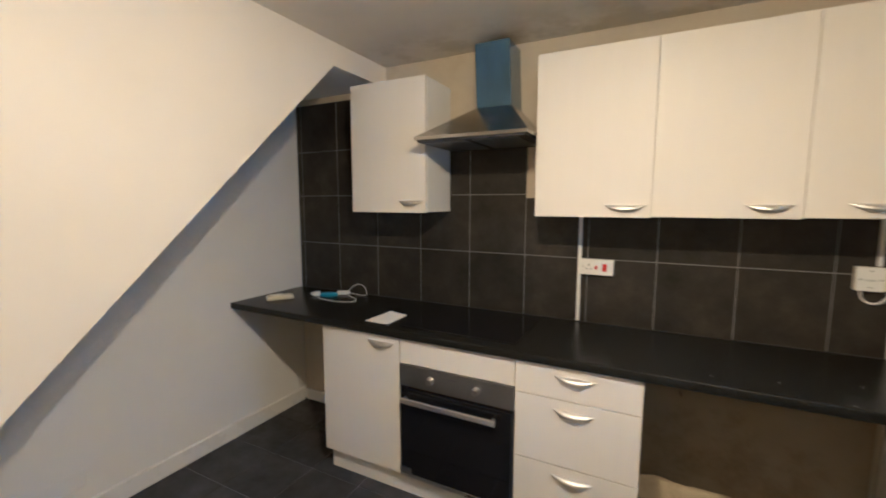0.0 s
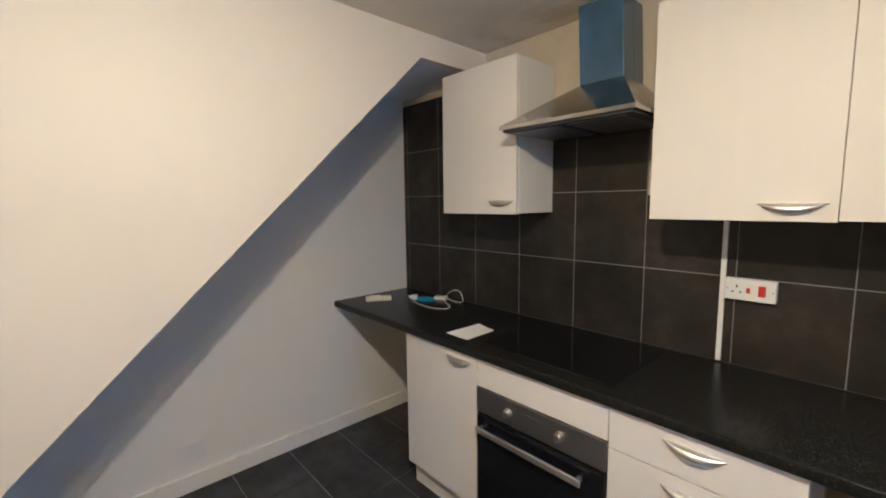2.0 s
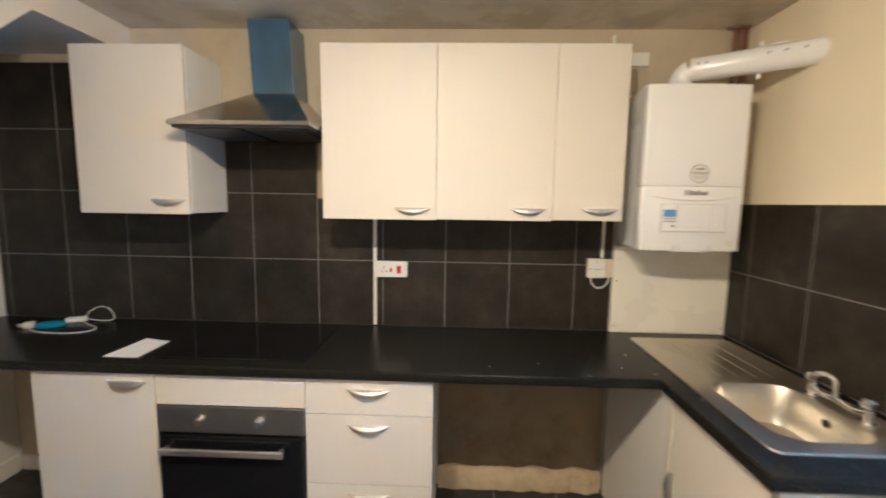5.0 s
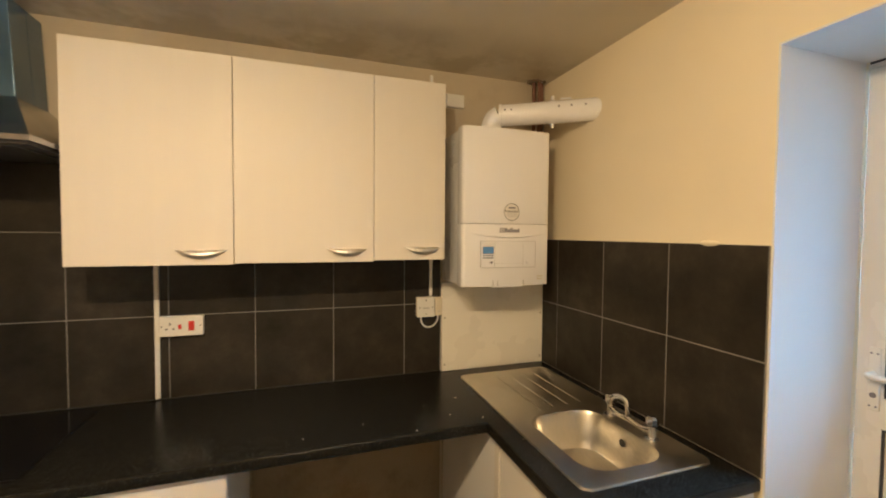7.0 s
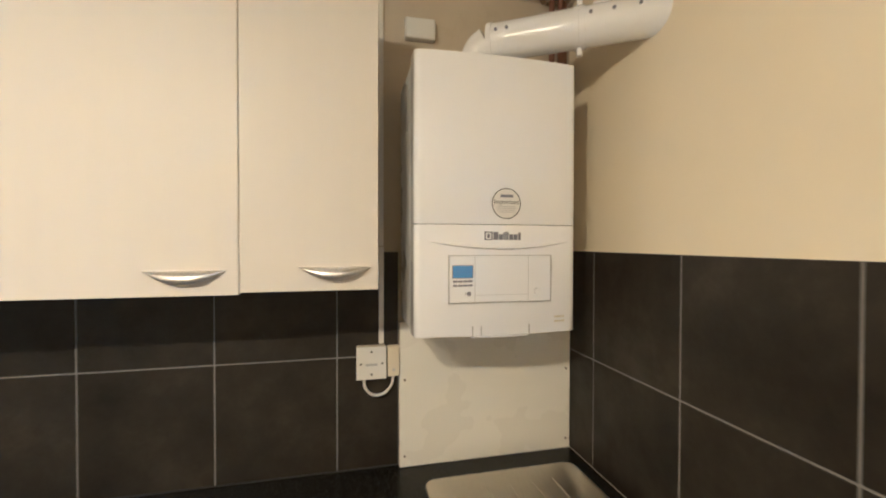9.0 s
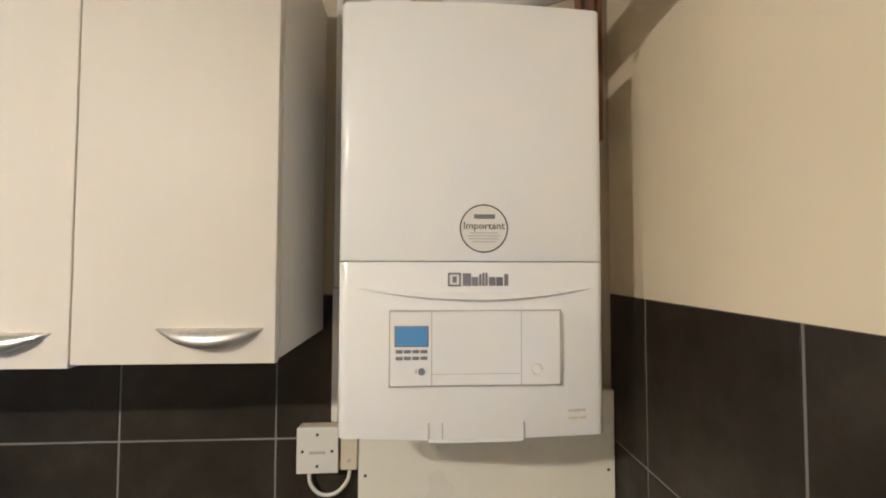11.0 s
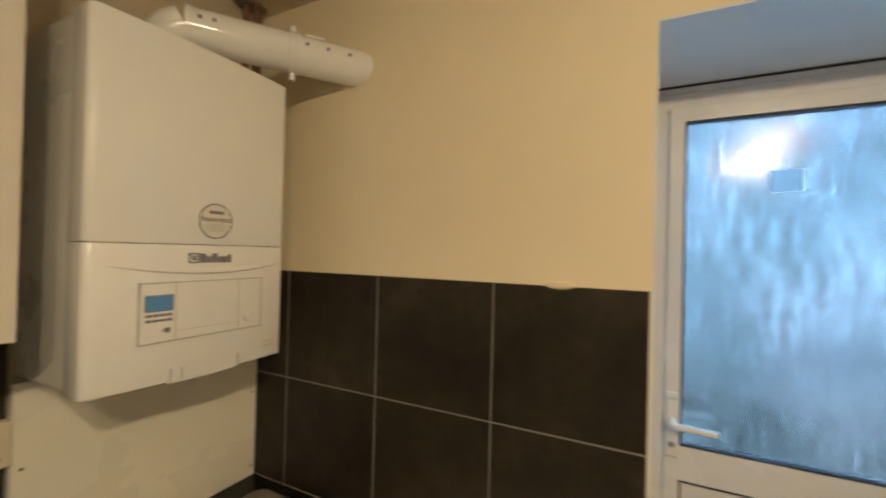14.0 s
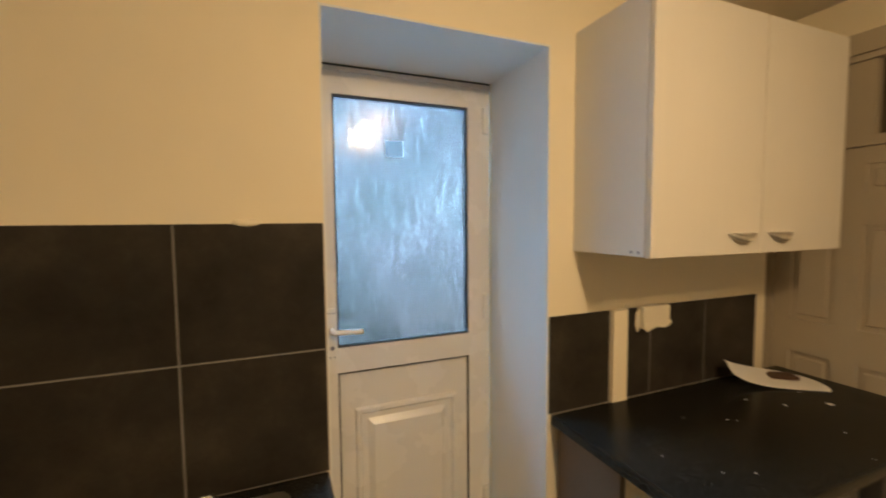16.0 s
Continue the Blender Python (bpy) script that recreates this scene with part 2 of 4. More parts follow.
# ---- mesh helpers ----
def thing(name, place, label, category, group="", kind=""):
    ob = new(name)
    ob.empty_display_size = 0.05
    ob.location = place
    ob["at"] = place
    return tagged(ob, label, category, group, kind)


def world_at(ob):
    p = Vector((0, 0, 0))
    while ob:
        p += ob.location
        ob = ob.parent
    return p


def part(name, bm, material, parent=None, label="", origin=None):
    """Links a bmesh, given in world coordinates, as one mesh object under its parent."""
    me = bpy.data.meshes.new(name)
    base = world_at(parent) if parent else Vector((0, 0, 0))
    o = Vector(origin) if origin else base
    bmesh.ops.translate(bm, verts=bm.verts, vec=-o)
    bm.to_mesh(me)
    bm.free()
    for m in material if isinstance(material, (list, tuple)) else [material]:
        me.materials.append(m if not isinstance(m, str) else M[m])
    ob = new(name, me)
    ob.parent = parent
    ob.location = o - base
    return tagged(ob, label)


def solid(name, bm, material, label, category, kind="", origin=(0, 0, 0), group=""):
    ob = part(name, bm, material, None, label, origin)
    return tagged(ob, "", category, group, kind)


def smooth(ob, angle=40):
    me = ob.data
    me.shade_smooth()
    bm = bmesh.new()
    bm.from_mesh(me)
    for e in bm.edges:
        e.smooth = len(e.link_faces) == 2 and e.calc_face_angle(0) < radians(angle)
    bm.to_mesh(me)
    bm.free()
    return ob


def box(x0, x1, y0, y1, z0, z1, bevel=0.0, seg=1, into=None):
    bm = bmesh.new()
    lo = (min(x0, x1), min(y0, y1), min(z0, z1))
    hi = (max(x0, x1), max(y0, y1), max(z0, z1))
    bmesh.ops.create_cube(bm, size=1)
    for v in bm.verts:
        v.co = [lo[i] + (v.co[i] + 0.5) * (hi[i] - lo[i]) for i in range(3)]
    if bevel:
        bmesh.ops.bevel(bm, geom=bm.edges[:], offset=bevel, segments=seg, profile=0.5, affect="EDGES")
    return join(into, bm) if into else bm


def join(a, b):
    me = bpy.data.meshes.new("t")
    b.to_mesh(me)
    b.free()
    a.from_mesh(me)
    bpy.data.meshes.remove(me)
    return a


def prism(points, axis, a, b, bevel=0.0, seg=1):
    """Extrudes a polygon, given in the other two axes, from a to b along axis."""
    bm = bmesh.new()

    def at(p, w):
        p = list(p)
        p.insert("xyz".index(axis), w)
        return p
    lo = [bm.verts.new(at(p, a)) for p in points]
    hi = [bm.verts.new(at(p, b)) for p in points]
    bm.faces.new(lo)
    bm.faces.new(hi)
    for i in range(len(points)):
        j = (i + 1) % len(points)
        bm.faces.new((lo[i], lo[j], hi[j], hi[i]))
    bmesh.ops.recalc_face_normals(bm, faces=bm.faces)
    if bevel:
        bmesh.ops.bevel(bm, geom=bm.edges[:], offset=bevel, segments=seg, profile=0.5, affect="EDGES")
    return bm


def cells(us, vs, full, axis, a, b):
    """A slab from a to b along axis, made of the cells of a grid in the other two axes for which full(i, j) holds."""
    bm = bmesh.new()
    made = {}

    def vert(i, j, w):
        key = (i, j, w)
        if key not in made:
            p = [us[i], vs[j]]
            p.insert("xyz".index(axis), w)
            made[key] = bm.verts.new(p)
        return made[key]
    nu, nv = len(us) - 1, len(vs) - 1

    def is_full(i, j):
        return 0 <= i < nu and 0 <= j < nv and full(i, j)
    for i in range(nu):
        for j in range(nv):
            if not is_full(i, j):
                continue
            for w in (a, b):
                bm.faces.new([vert(i, j, w), vert(i + 1, j, w), vert(i + 1, j + 1, w), vert(i, j + 1, w)])
            for di, dj, p, q in ((-1, 0, (i, j), (i, j + 1)), (1, 0, (i + 1, j), (i + 1, j + 1)), (0, -1, (i, j), (i + 1, j)), (0, 1, (i, j + 1), (i + 1, j + 1))):
                if not is_full(i + di, j + dj):
                    bm.faces.new([vert(*p, a), vert(*q, a), vert(*q, b), vert(*p, b)])
    bmesh.ops.recalc_face_normals(bm, faces=bm.faces)
    return bm


def tube(points, radius, sides=12, closed=False):
    """A round tube along points, with flat ends."""
    pts = [Vector(p) for p in points]
    bm = bmesh.new()
    rings = []
    up = None
    for i, p in enumerate(pts):
        d = (pts[min(i + 1, len(pts) - 1)] - pts[max(i - 1, 0)]).normalized()
        if up is None:
            up = d.orthogonal().normalized()
        up = (up - d * up.dot(d)).normalized()
        side = d.cross(up)
        r = radius[i] if isinstance(radius, (list, tuple)) else radius
        rings.append([bm.verts.new(p + (up * math.cos(a) + side * math.sin(a)) * r) for a in (2 * math.pi * k / sides for k in range(sides))])
    for a, b in zip(rings, rings[1:]):
        for k in range(sides):
            bm.faces.new((a[k], a[(k + 1) % sides], b[(k + 1) % sides], b[k]))
    bm.faces.new(rings[0])
    bm.faces.new(rings[-1])
    bmesh.ops.recalc_face_normals(bm, faces=bm.faces)
    return bm


def curve_points(pts, n=8):
    """Catmull-Rom through the points."""
    p = [Vector(q) for q in pts]
    p = [p[0] * 2 - p[1]] + p + [p[-1] * 2 - p[-2]]
    out = []
    for i in range(1, len(p) - 2):
        for k in range(n):
            t = k / n
            a, b, c, d = p[i - 1:i + 3]
            out.append(0.5 * ((2 * b) + (c - a) * t + (2 * a - 5 * b + 4 * c - d) * t * t + (3 * b - a - 3 * c + d) * t ** 3))
    out.append(p[-2])
    return out


def disc(center, normal, radius, depth, sides=24, top=None):
    c, n = Vector(center), Vector(normal).normalized()
    return tube([c, c + n * depth], [radius, top if top is not None else radius], sides)


def text_mesh(body, size, place, rot, material, parent, name="lettering"):
    cu = bpy.data.curves.new("t", "FONT")
    cu.body, cu.size, cu.align_x, cu.align_y, cu.extrude = body, size, "CENTER", "CENTER", 0.0002
    cu.resolution_u = 2
    tmp = bpy.data.objects.new("t", cu)
    me = bpy.data.meshes.new_from_object(tmp)
    bpy.data.objects.remove(tmp)
    me.name = name
    me.transform(Matrix.Translation(Vector(place) - world_at(parent)) @ Euler([radians(a) for a in rot]).to_matrix().to_4x4())
    me.materials.clear()
    me.materials.append(M[material])
    ob = new(name, me)
    ob.parent = parent
    return ob


# ---- the room: walls, floor, ceiling ----
NORTH, EAST, WEST, SOUTH, TOP = 4.093, 2.775, -1.120, 1.09, 2.43
DOOR_Y = 0.950
DL_EDGE = 2.205
STAIR = -0.312
PY, PX = NORTH + 0.009, EAST + 0.007
WORK = 0.91

wall_north = solid("wall_north", box(WEST - 0.15, EAST + 0.45, PY, PY + 0.15, -0.1, TOP + 0.1), "old_plaster", "dull beige wall behind the kitchen units, darker than the other walls", "wall", "structure", (0, PY, 0))
wall_west = solid("wall_west", box(WEST - 0.15, WEST, SOUTH - 0.15, PY, -0.1, TOP + 0.1), "wall_left", "pale painted wall under the stairs", "wall", "structure", (WEST, 0, 0))
ys = [1.050, 2.195, 2.912, PY]
zs = [-0.1, 0.0, 2.150, TOP + 0.1]
wall_east = solid("wall_east", cells(ys, zs, lambda i, j: not (i == 1 and j == 1), "x", PX, 3.25), "wall", "thick cream painted wall with a deep door reveal", "wall", "structure", (PX, 0, 0))
xs = [WEST, DL_EDGE, PX + 0.124]
zs2 = [-0.1, 2.285, TOP]
wall_south = solid("wall_south", cells(xs, zs2, lambda i, j: i == 0 or j == 1, "y", DOOR_Y - 0.12, DOOR_Y), "wall", "cream painted wall with a panelled door", "wall", "structure", (0, SOUTH, 0))
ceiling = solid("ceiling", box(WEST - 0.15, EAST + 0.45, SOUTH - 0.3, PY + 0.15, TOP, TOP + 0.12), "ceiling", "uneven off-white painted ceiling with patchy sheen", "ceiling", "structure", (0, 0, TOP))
floor = solid("floor", box(WEST - 0.15, 3.25, SOUTH - 0.3, PY + 0.1, -0.12, -0.004), "floor_grout", "dark tiled floor with grey grout", "floor", "structure")


def diag(y):
    return 0.968 * y - 1.186


Y0 = 1.186 / 0.968
stair_wall = solid("wall_stairs", prism([(DOOR_Y, TOP), (DOOR_Y, -0.01), (Y0, -0.01), (3.605, diag(3.605)), (PY, diag(3.605)), (PY, TOP)], "x", STAIR - 0.05, STAIR), "stair_paint", "cream wall cut diagonally along the underside of the stairs", "wall", "structure", (STAIR, 0, 0))
soffit = prism([(Y0, 0.0), (3.605, diag(3.605)), (PY, diag(3.605)), (PY, diag(3.605) + 0.05), (3.58, diag(3.605) + 0.05), (Y0 - 0.04, 0.03)], "x", WEST, STAIR - 0.05)
solid("ceiling_stairs", soffit, "wall_left", "pale painted sloping underside of the stairs", "ceiling", "structure", (WEST, 0, 0))

# skirting
for nm, args in (("baseboard", (WEST, WEST + 0.018, Y0 + 0.15, 4.075, 0, 0.10)), ("baseboard", (WEST + 0.018, -0.34, 4.082, PY, 0, 0.085))):
    solid(nm, box(*args, 0.004, 2), "trim", "white gloss skirting board", "skirting board", "structure", (args[0], args[2], 0))

# door reveal lining
rv = cells([2.195, 2.201, 2.906, 2.912], [0.0, 2.144, 2.150], lambda i, j: i in (0, 2) or j == 1, "x", PX - 0.001, 3.16)
solid("door_reveal", rv, "reveal", "white painted deep reveal round the back door", "door reveal", "structure", (PX, 2.57, 0))
solid("door_step", box(PX - 0.02, 3.22, 2.201, 2.906, -0.003, 0.035, 0.004), "reveal", "painted threshold under the back door", "threshold", "structure", (2.95, 2.57, 0))

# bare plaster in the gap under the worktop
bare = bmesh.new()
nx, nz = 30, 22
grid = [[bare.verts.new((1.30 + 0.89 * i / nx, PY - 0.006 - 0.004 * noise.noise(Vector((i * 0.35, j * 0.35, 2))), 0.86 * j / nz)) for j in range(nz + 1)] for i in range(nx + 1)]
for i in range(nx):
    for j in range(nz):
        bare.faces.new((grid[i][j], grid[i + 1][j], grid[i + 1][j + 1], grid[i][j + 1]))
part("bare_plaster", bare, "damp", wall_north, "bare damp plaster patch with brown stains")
rub = bmesh.new()
nx, na = 60, 7
grid = []
for i in range(nx + 1):
    x = 1.30 + 0.885 * i / nx
    h = 0.125 + 0.025 * noise.noise(Vector((x * 9, 0, 3)))
    d = 0.03 + 0.014 * noise.noise(Vector((x * 14, 5, 3)))
    row = []
    for k in range(na + 1):
        a = k / na
        y = PY - 0.012 - d * (1 - a ** 3) + 0.006 * noise.noise(Vector((x * 30, a * 4, 9)))
        row.append(rub.verts.new((x, y, h * min(1, a * 1.1))))
    grid.append(row)
for i in range(nx):
    for k in range(na):
        rub.faces.new((grid[i][k], grid[i + 1][k], grid[i + 1][k + 1], grid[i][k + 1]))
smooth(part("crumbled_mortar", rub, "rubble", wall_north, "crumbling yellowish mortar along the wall foot"))


# ---- kitchen units ----
def bow_handle(parent, x, y, z, width, turn=0.0, label="brushed metal bow handle"):
    """A crescent cup pull: straight upper edge, bellied lower one. turn 90: upright."""
    bm = bmesh.new()
    n, s = 20, 8
    rows = []
    for i in range(n + 1):
        u = 2 * i / n - 1
        k = max(0.04, 1 - abs(u) ** 2.2)
        d, h = 0.024 * k + 0.001, 0.027 * k ** 1.1 + 0.0015
        row = []
        for j in range(s + 1):
            a = math.pi * j / s
            yy = -d * math.sin(a * 0.75 + 0.15) * (1 if j not in (0,) else 0.6)
            row.append(Vector((u * width / 2, yy, -h * (1 - math.cos(a)) / 2)))
        rows.append(row)
    outer = [[bm.verts.new(p) for p in r] for r in rows]
    inner = [[bm.verts.new(p + Vector((0, 0.003, 0.0))) for p in r] for r in rows]
    for i in range(n):
        for j in range(s):
            bm.faces.new((outer[i][j], outer[i + 1][j], outer[i + 1][j + 1], outer[i][j + 1]))
            bm.faces.new((inner[i][j], inner[i][j + 1], inner[i + 1][j + 1], inner[i + 1][j]))
        for j in (0, s):
            bm.faces.new((outer[i][j], inner[i][j], inner[i + 1][j], outer[i + 1][j]))
    bmesh.ops.recalc_face_normals(bm, faces=bm.faces)
    m = pose(x, y, z, 0, 0, 0)
    if turn == 90:
        m = Matrix.Translation((x, y, z)) @ Euler((0, 0, radians(-90))).to_matrix().to_4x4() @ Euler((0, radians(90), 0)).to_matrix().to_4x4()
    elif turn == -90:
        m = Matrix.Translation((x, y, z)) @ Euler((0, 0, radians(-90))).to_matrix().to_4x4()
    bmesh.ops.transform(bm, matrix=m, verts=bm.verts)
    return smooth(part("handle", bm, "handle", parent, label), 60)


def carcass(x0, x1, y0, y1, z0, z1):
    return box(x0, x1, y0, y1, z0, z1, 0.001)


def wall_cabinet(x0, x1, z0, z1, hx0, hx1, label, lift=0.055, face=3.782):
    t = thing("wall_cabinet", ((x0 + x1) / 2, NORTH - 0.14, z0), label, "kitchen cabinet", "wall cabinets of the cooking side")
    part("body", carcass(x0, x1, face + 0.020, NORTH - 0.001, z0 + 0.004, z1 - 0.002), "carcass", t)
    d = part("door", box(x0 + 0.0009, x1 - 0.0009, face, face + 0.018, z0, z1, 0.0015, 2), "white_door", t)
    bow_handle(d, (hx0 + hx1) / 2, face, z0 + lift, hx1 - hx0)
    return t


wall_cabinet(-0.348, 0.164, 1.501, 2.241, -0.016, 0.150, "white single-door wall cabinet with a bow handle beside the hood", 0.068)
wall_cabinet(0.774, 1.2825, 1.493, 2.248, 1.094, 1.262, "white wall cabinet with a bow handle near the hood")
wall_cabinet(1.2830, 1.7960, 1.497, 2.248, 1.610, 1.770, "white wall cabinet with a bow handle amid the run")
wall_cabinet(1.7965, 2.101, 1.502, 2.248, 1.922, 2.082, "narrow white wall cabinet with a bow handle next to the boiler")

FACE = 3.50
base = thing("base_cabinet", (-0.095, 3.8, 0), "white base cabinet with one door beside the oven", "kitchen cabinet", "base units")
part("body", carcass(-0.356, 0.165, FACE + 0.020, 4.07, 0.12, 0.868), "carcass", base)
d = part("door", box(-0.353, 0.164, FACE, FACE + 0.018, 0.125, 0.864, 0.0015, 2), "white_door", base)
bow_handle(d, 0.050, FACE, 0.832, 0.170)

drawers = thing("drawer_unit", (1.037, 3.8, 0), "white three-drawer unit with bow handles under the worktop", "kitchen cabinet", "base units")
part("body", carcass(0.780, 1.296, FACE + 0.020, 4.07, 0.12, 0.868), "carcass", drawers)
for z0, z1, hz in ((0.7215, 0.864, 0.826), (0.420, 0.7175, 0.676), (0.125, 0.416, 0.376)):
    d = part("drawer_front", box(0.781, 1.295, FACE, FACE + 0.018, z0, z1, 0.0015, 2), "white_door", drawers)
    bow_handle(d, 1.037, FACE, hz, 0.172)

solid("plinth", box(-0.335, 1.296, FACE + 0.035, FACE + 0.053, 0.0, 0.118, 0.002), "white_door", "white plinth board along the foot of the base units", "plinth", "", (0.5, FACE + 0.04, 0))

oven = thing("oven", (0.473, 3.8, 0.125), "built-in electric oven with steel fascia and black glass door", "oven")
part("housing", box(0.19, 0.758, FACE + 0.02, 4.05, 0.127, 0.732), "dark", oven)
part("fascia", box(0.169, 0.777, FACE - 0.004, FACE + 0.019, 0.622, 0.734, 0.002, 2), "oven_steel", oven, "brushed steel control fascia")
part("side_strip", box(0.169, 0.190, FACE + 0.004, FACE + 0.019, 0.128, 0.620), "black", oven)
part("side_strip", box(0.757, 0.777, FACE + 0.004, FACE + 0.019, 0.128, 0.620), "black", oven)
od = part("door", box(0.178, 0.769, FACE - 0.012, FACE + 0.003, 0.150, 0.612, 0.003, 2), "black_glass", oven, "black glass oven door")
hb = box(0.198, 0.705, FACE - 0.052, FACE - 0.040, 0.548, 0.576, 0.004, 2)
part("door_handle", hb, "handle", od, "flat steel bar handle")
for x in (0.215, 0.688):
    part("handle_post", box(x - 0.008, x + 0.008, FACE - 0.041, FACE - 0.0125, 0.553, 0.571, 0.002), "steel", od)
part("bottom_trim", box(0.169, 0.777, FACE - 0.008, FACE + 0.018, 0.126, 0.146, 0.002), "steel", oven)
for x in (0.348, 0.594):
    k = disc((x, FACE - 0.004, 0.677), (0, -1, 0), 0.021, 0.006, 24)
    join(k, disc((x, FACE - 0.010, 0.677), (0, -1, 0), 0.018, 0.018, 24, 0.015))
    box(x - 0.0035, x + 0.0035, FACE - 0.033, FACE - 0.026, 0.662, 0.692, 0.001, 1, into=k)
    smooth(part("control_knob", k, "steel", oven, "round steel control knob"))
part("corner_plate", box(0.180, 0.240, FACE - 0.0135, FACE - 0.0122, 0.153, 0.181), "steel", oven)
bars = bmesh.new()
for x in (0.445, 0.455, 0.464, 0.474, 0.485):
    box(x, x + 0.006, FACE - 0.0046, FACE - 0.004, 0.700, 0.706, into=bars)
part("marking", bars, "grey_ink", oven)
solid("oven_filler_panel", box(0.168, 0.778, FACE, FACE + 0.018, 0.739, 0.864, 0.0015, 2), "white_door", "white filler panel above the oven under the worktop", "panel", "", (0.47, FACE, 0.739))

# worktop, with the hole for the sink bowl
WX = [WEST, 2.168, 2.315, 2.627, EAST]
WY = [2.915, 3.075, 3.478, 3.480, NORTH]
wt = cells(WX, WY, lambda i, j: (i > 0 or j == 3) and not (i == 2 and j == 1), "z", WORK - 0.04, WORK)
front = [e for e in wt.edges if abs(e.verts[0].co.z - e.verts[1].co.z) < 1e-6 and all((abs(v.co.y - 3.480) < 1e-4 and v.co.x <= 2.169) or (abs(v.co.x - 2.168) < 1e-4 and v.co.y <= 3.481) or abs(v.co.y - 2.915) < 1e-4 for v in e.verts) and len(e.link_faces) == 2 and abs(e.calc_face_angle(0)) > 1]
bmesh.ops.bevel(wt, geom=front, offset=0.008, segments=4, profile=0.5, affect="EDGES")
smooth(solid("worktop", wt, "worktop", "black speckled laminate worktop running round the corner", "worktop", "", (0.5, 3.8, WORK - 0.04)), 50)
solid("sealant", box(-1.09, 2.185, NORTH - 0.006, NORTH - 0.0005, WORK + 0.0005, WORK + 0.004, 0.001), "dark", "dirty dark sealant bead along the worktop back", "sealant", "", (0.5, NORTH, WORK))

hob = thing("hob", (0.445, 3.8, WORK), "black ceramic hob set in the worktop", "hob")
part("glass", box(0.130, 0.760, 3.555, 4.040, WORK + 0.0005, WORK + 0.006, 0.002, 2), "black_glass", hob)

# cooker hood
hood = thing("cooker_hood", (0.465, 3.9, 1.86), "steel chimney cooker hood with blue film still on", "cooker hood")
HX0, HX1, HY0 = 0.176, 0.769, 3.640
rim = cells([HX0, HX0 + 0.012, HX1 - 0.012, HX1], [HY0, HY0 + 0.012, NORTH - 0.013, NORTH - 0.001], lambda i, j: not (i == 1 and j == 1), "z", 1.876, 1.892)
part("rim", rim, "hood_steel", hood)
CX0, CX1, CY0 = 0.415, 0.608, 3.899
can = bmesh.new()
lo = [can.verts.new(p) for p in ((HX0, HY0, 1.892), (HX1, HY0, 1.892), (HX1, NORTH - 0.001, 1.892), (HX0, NORTH - 0.001, 1.892))]
hi = [can.verts.new(p) for p in ((CX0 - 0.004, CY0 - 0.004, 2.060), (CX1 + 0.004, CY0 - 0.004, 2.060), (CX1 + 0.004, NORTH - 0.001, 2.060), (CX0 - 0.004, NORTH - 0.001, 2.060))]
for i in range(4):
    j = (i + 1) % 4
    can.faces.new((lo[i], lo[j], hi[j], hi[i]))
can.faces.new(hi)
bmesh.ops.recalc_face_normals(can, faces=can.faces)
part("canopy", can, "hood_steel", hood)
part("underside", box(HX0 + 0.012, HX1 - 0.012, HY0 + 0.012, NORTH - 0.013, 1.866, 1.8755), "dark", hood)
for x in (0.21, 0.48):
    part("grease_filter", box(x, x + 0.235, 3.68, 4.02, 1.862, 1.8655, 0.001), "filter", hood, "grey mesh grease filter")
chim = box(CX0, CX1, CY0, CY0 + 0.100, 2.062, 2.396, 0.003, 2)
rear = box(CX0 + 0.001, CX1 - 0.001, CY0 + 0.101, NORTH - 0.001, 2.062, 2.394, 0.001)
for v in list(chim.verts) + list(rear.verts):
    v.co.x -= 0.016 * (v.co.z - 2.062) / 0.334
part("chimney", chim, "film", hood, "slightly leaning chimney in creased blue film")
part("chimney_back", rear, "film", hood)

# sink
sink = thing("sink", (2.47, 3.5, WORK), "stainless steel inset sink with a ribbed drainer", "sink")


def rounded_rect(x0, x1, y0, y1, r, n=6):
    out = []
    for cx, cy, a0 in ((x1 - r, y1 - r, 0), (x0 + r, y1 - r, 90), (x0 + r, y0 + r, 180), (x1 - r, y0 + r, 270)):
        for k in range(n + 1):
            a = radians(a0 + 90 * k / n)
            out.append((cx + r * math.cos(a), cy + r * math.sin(a)))
    return out


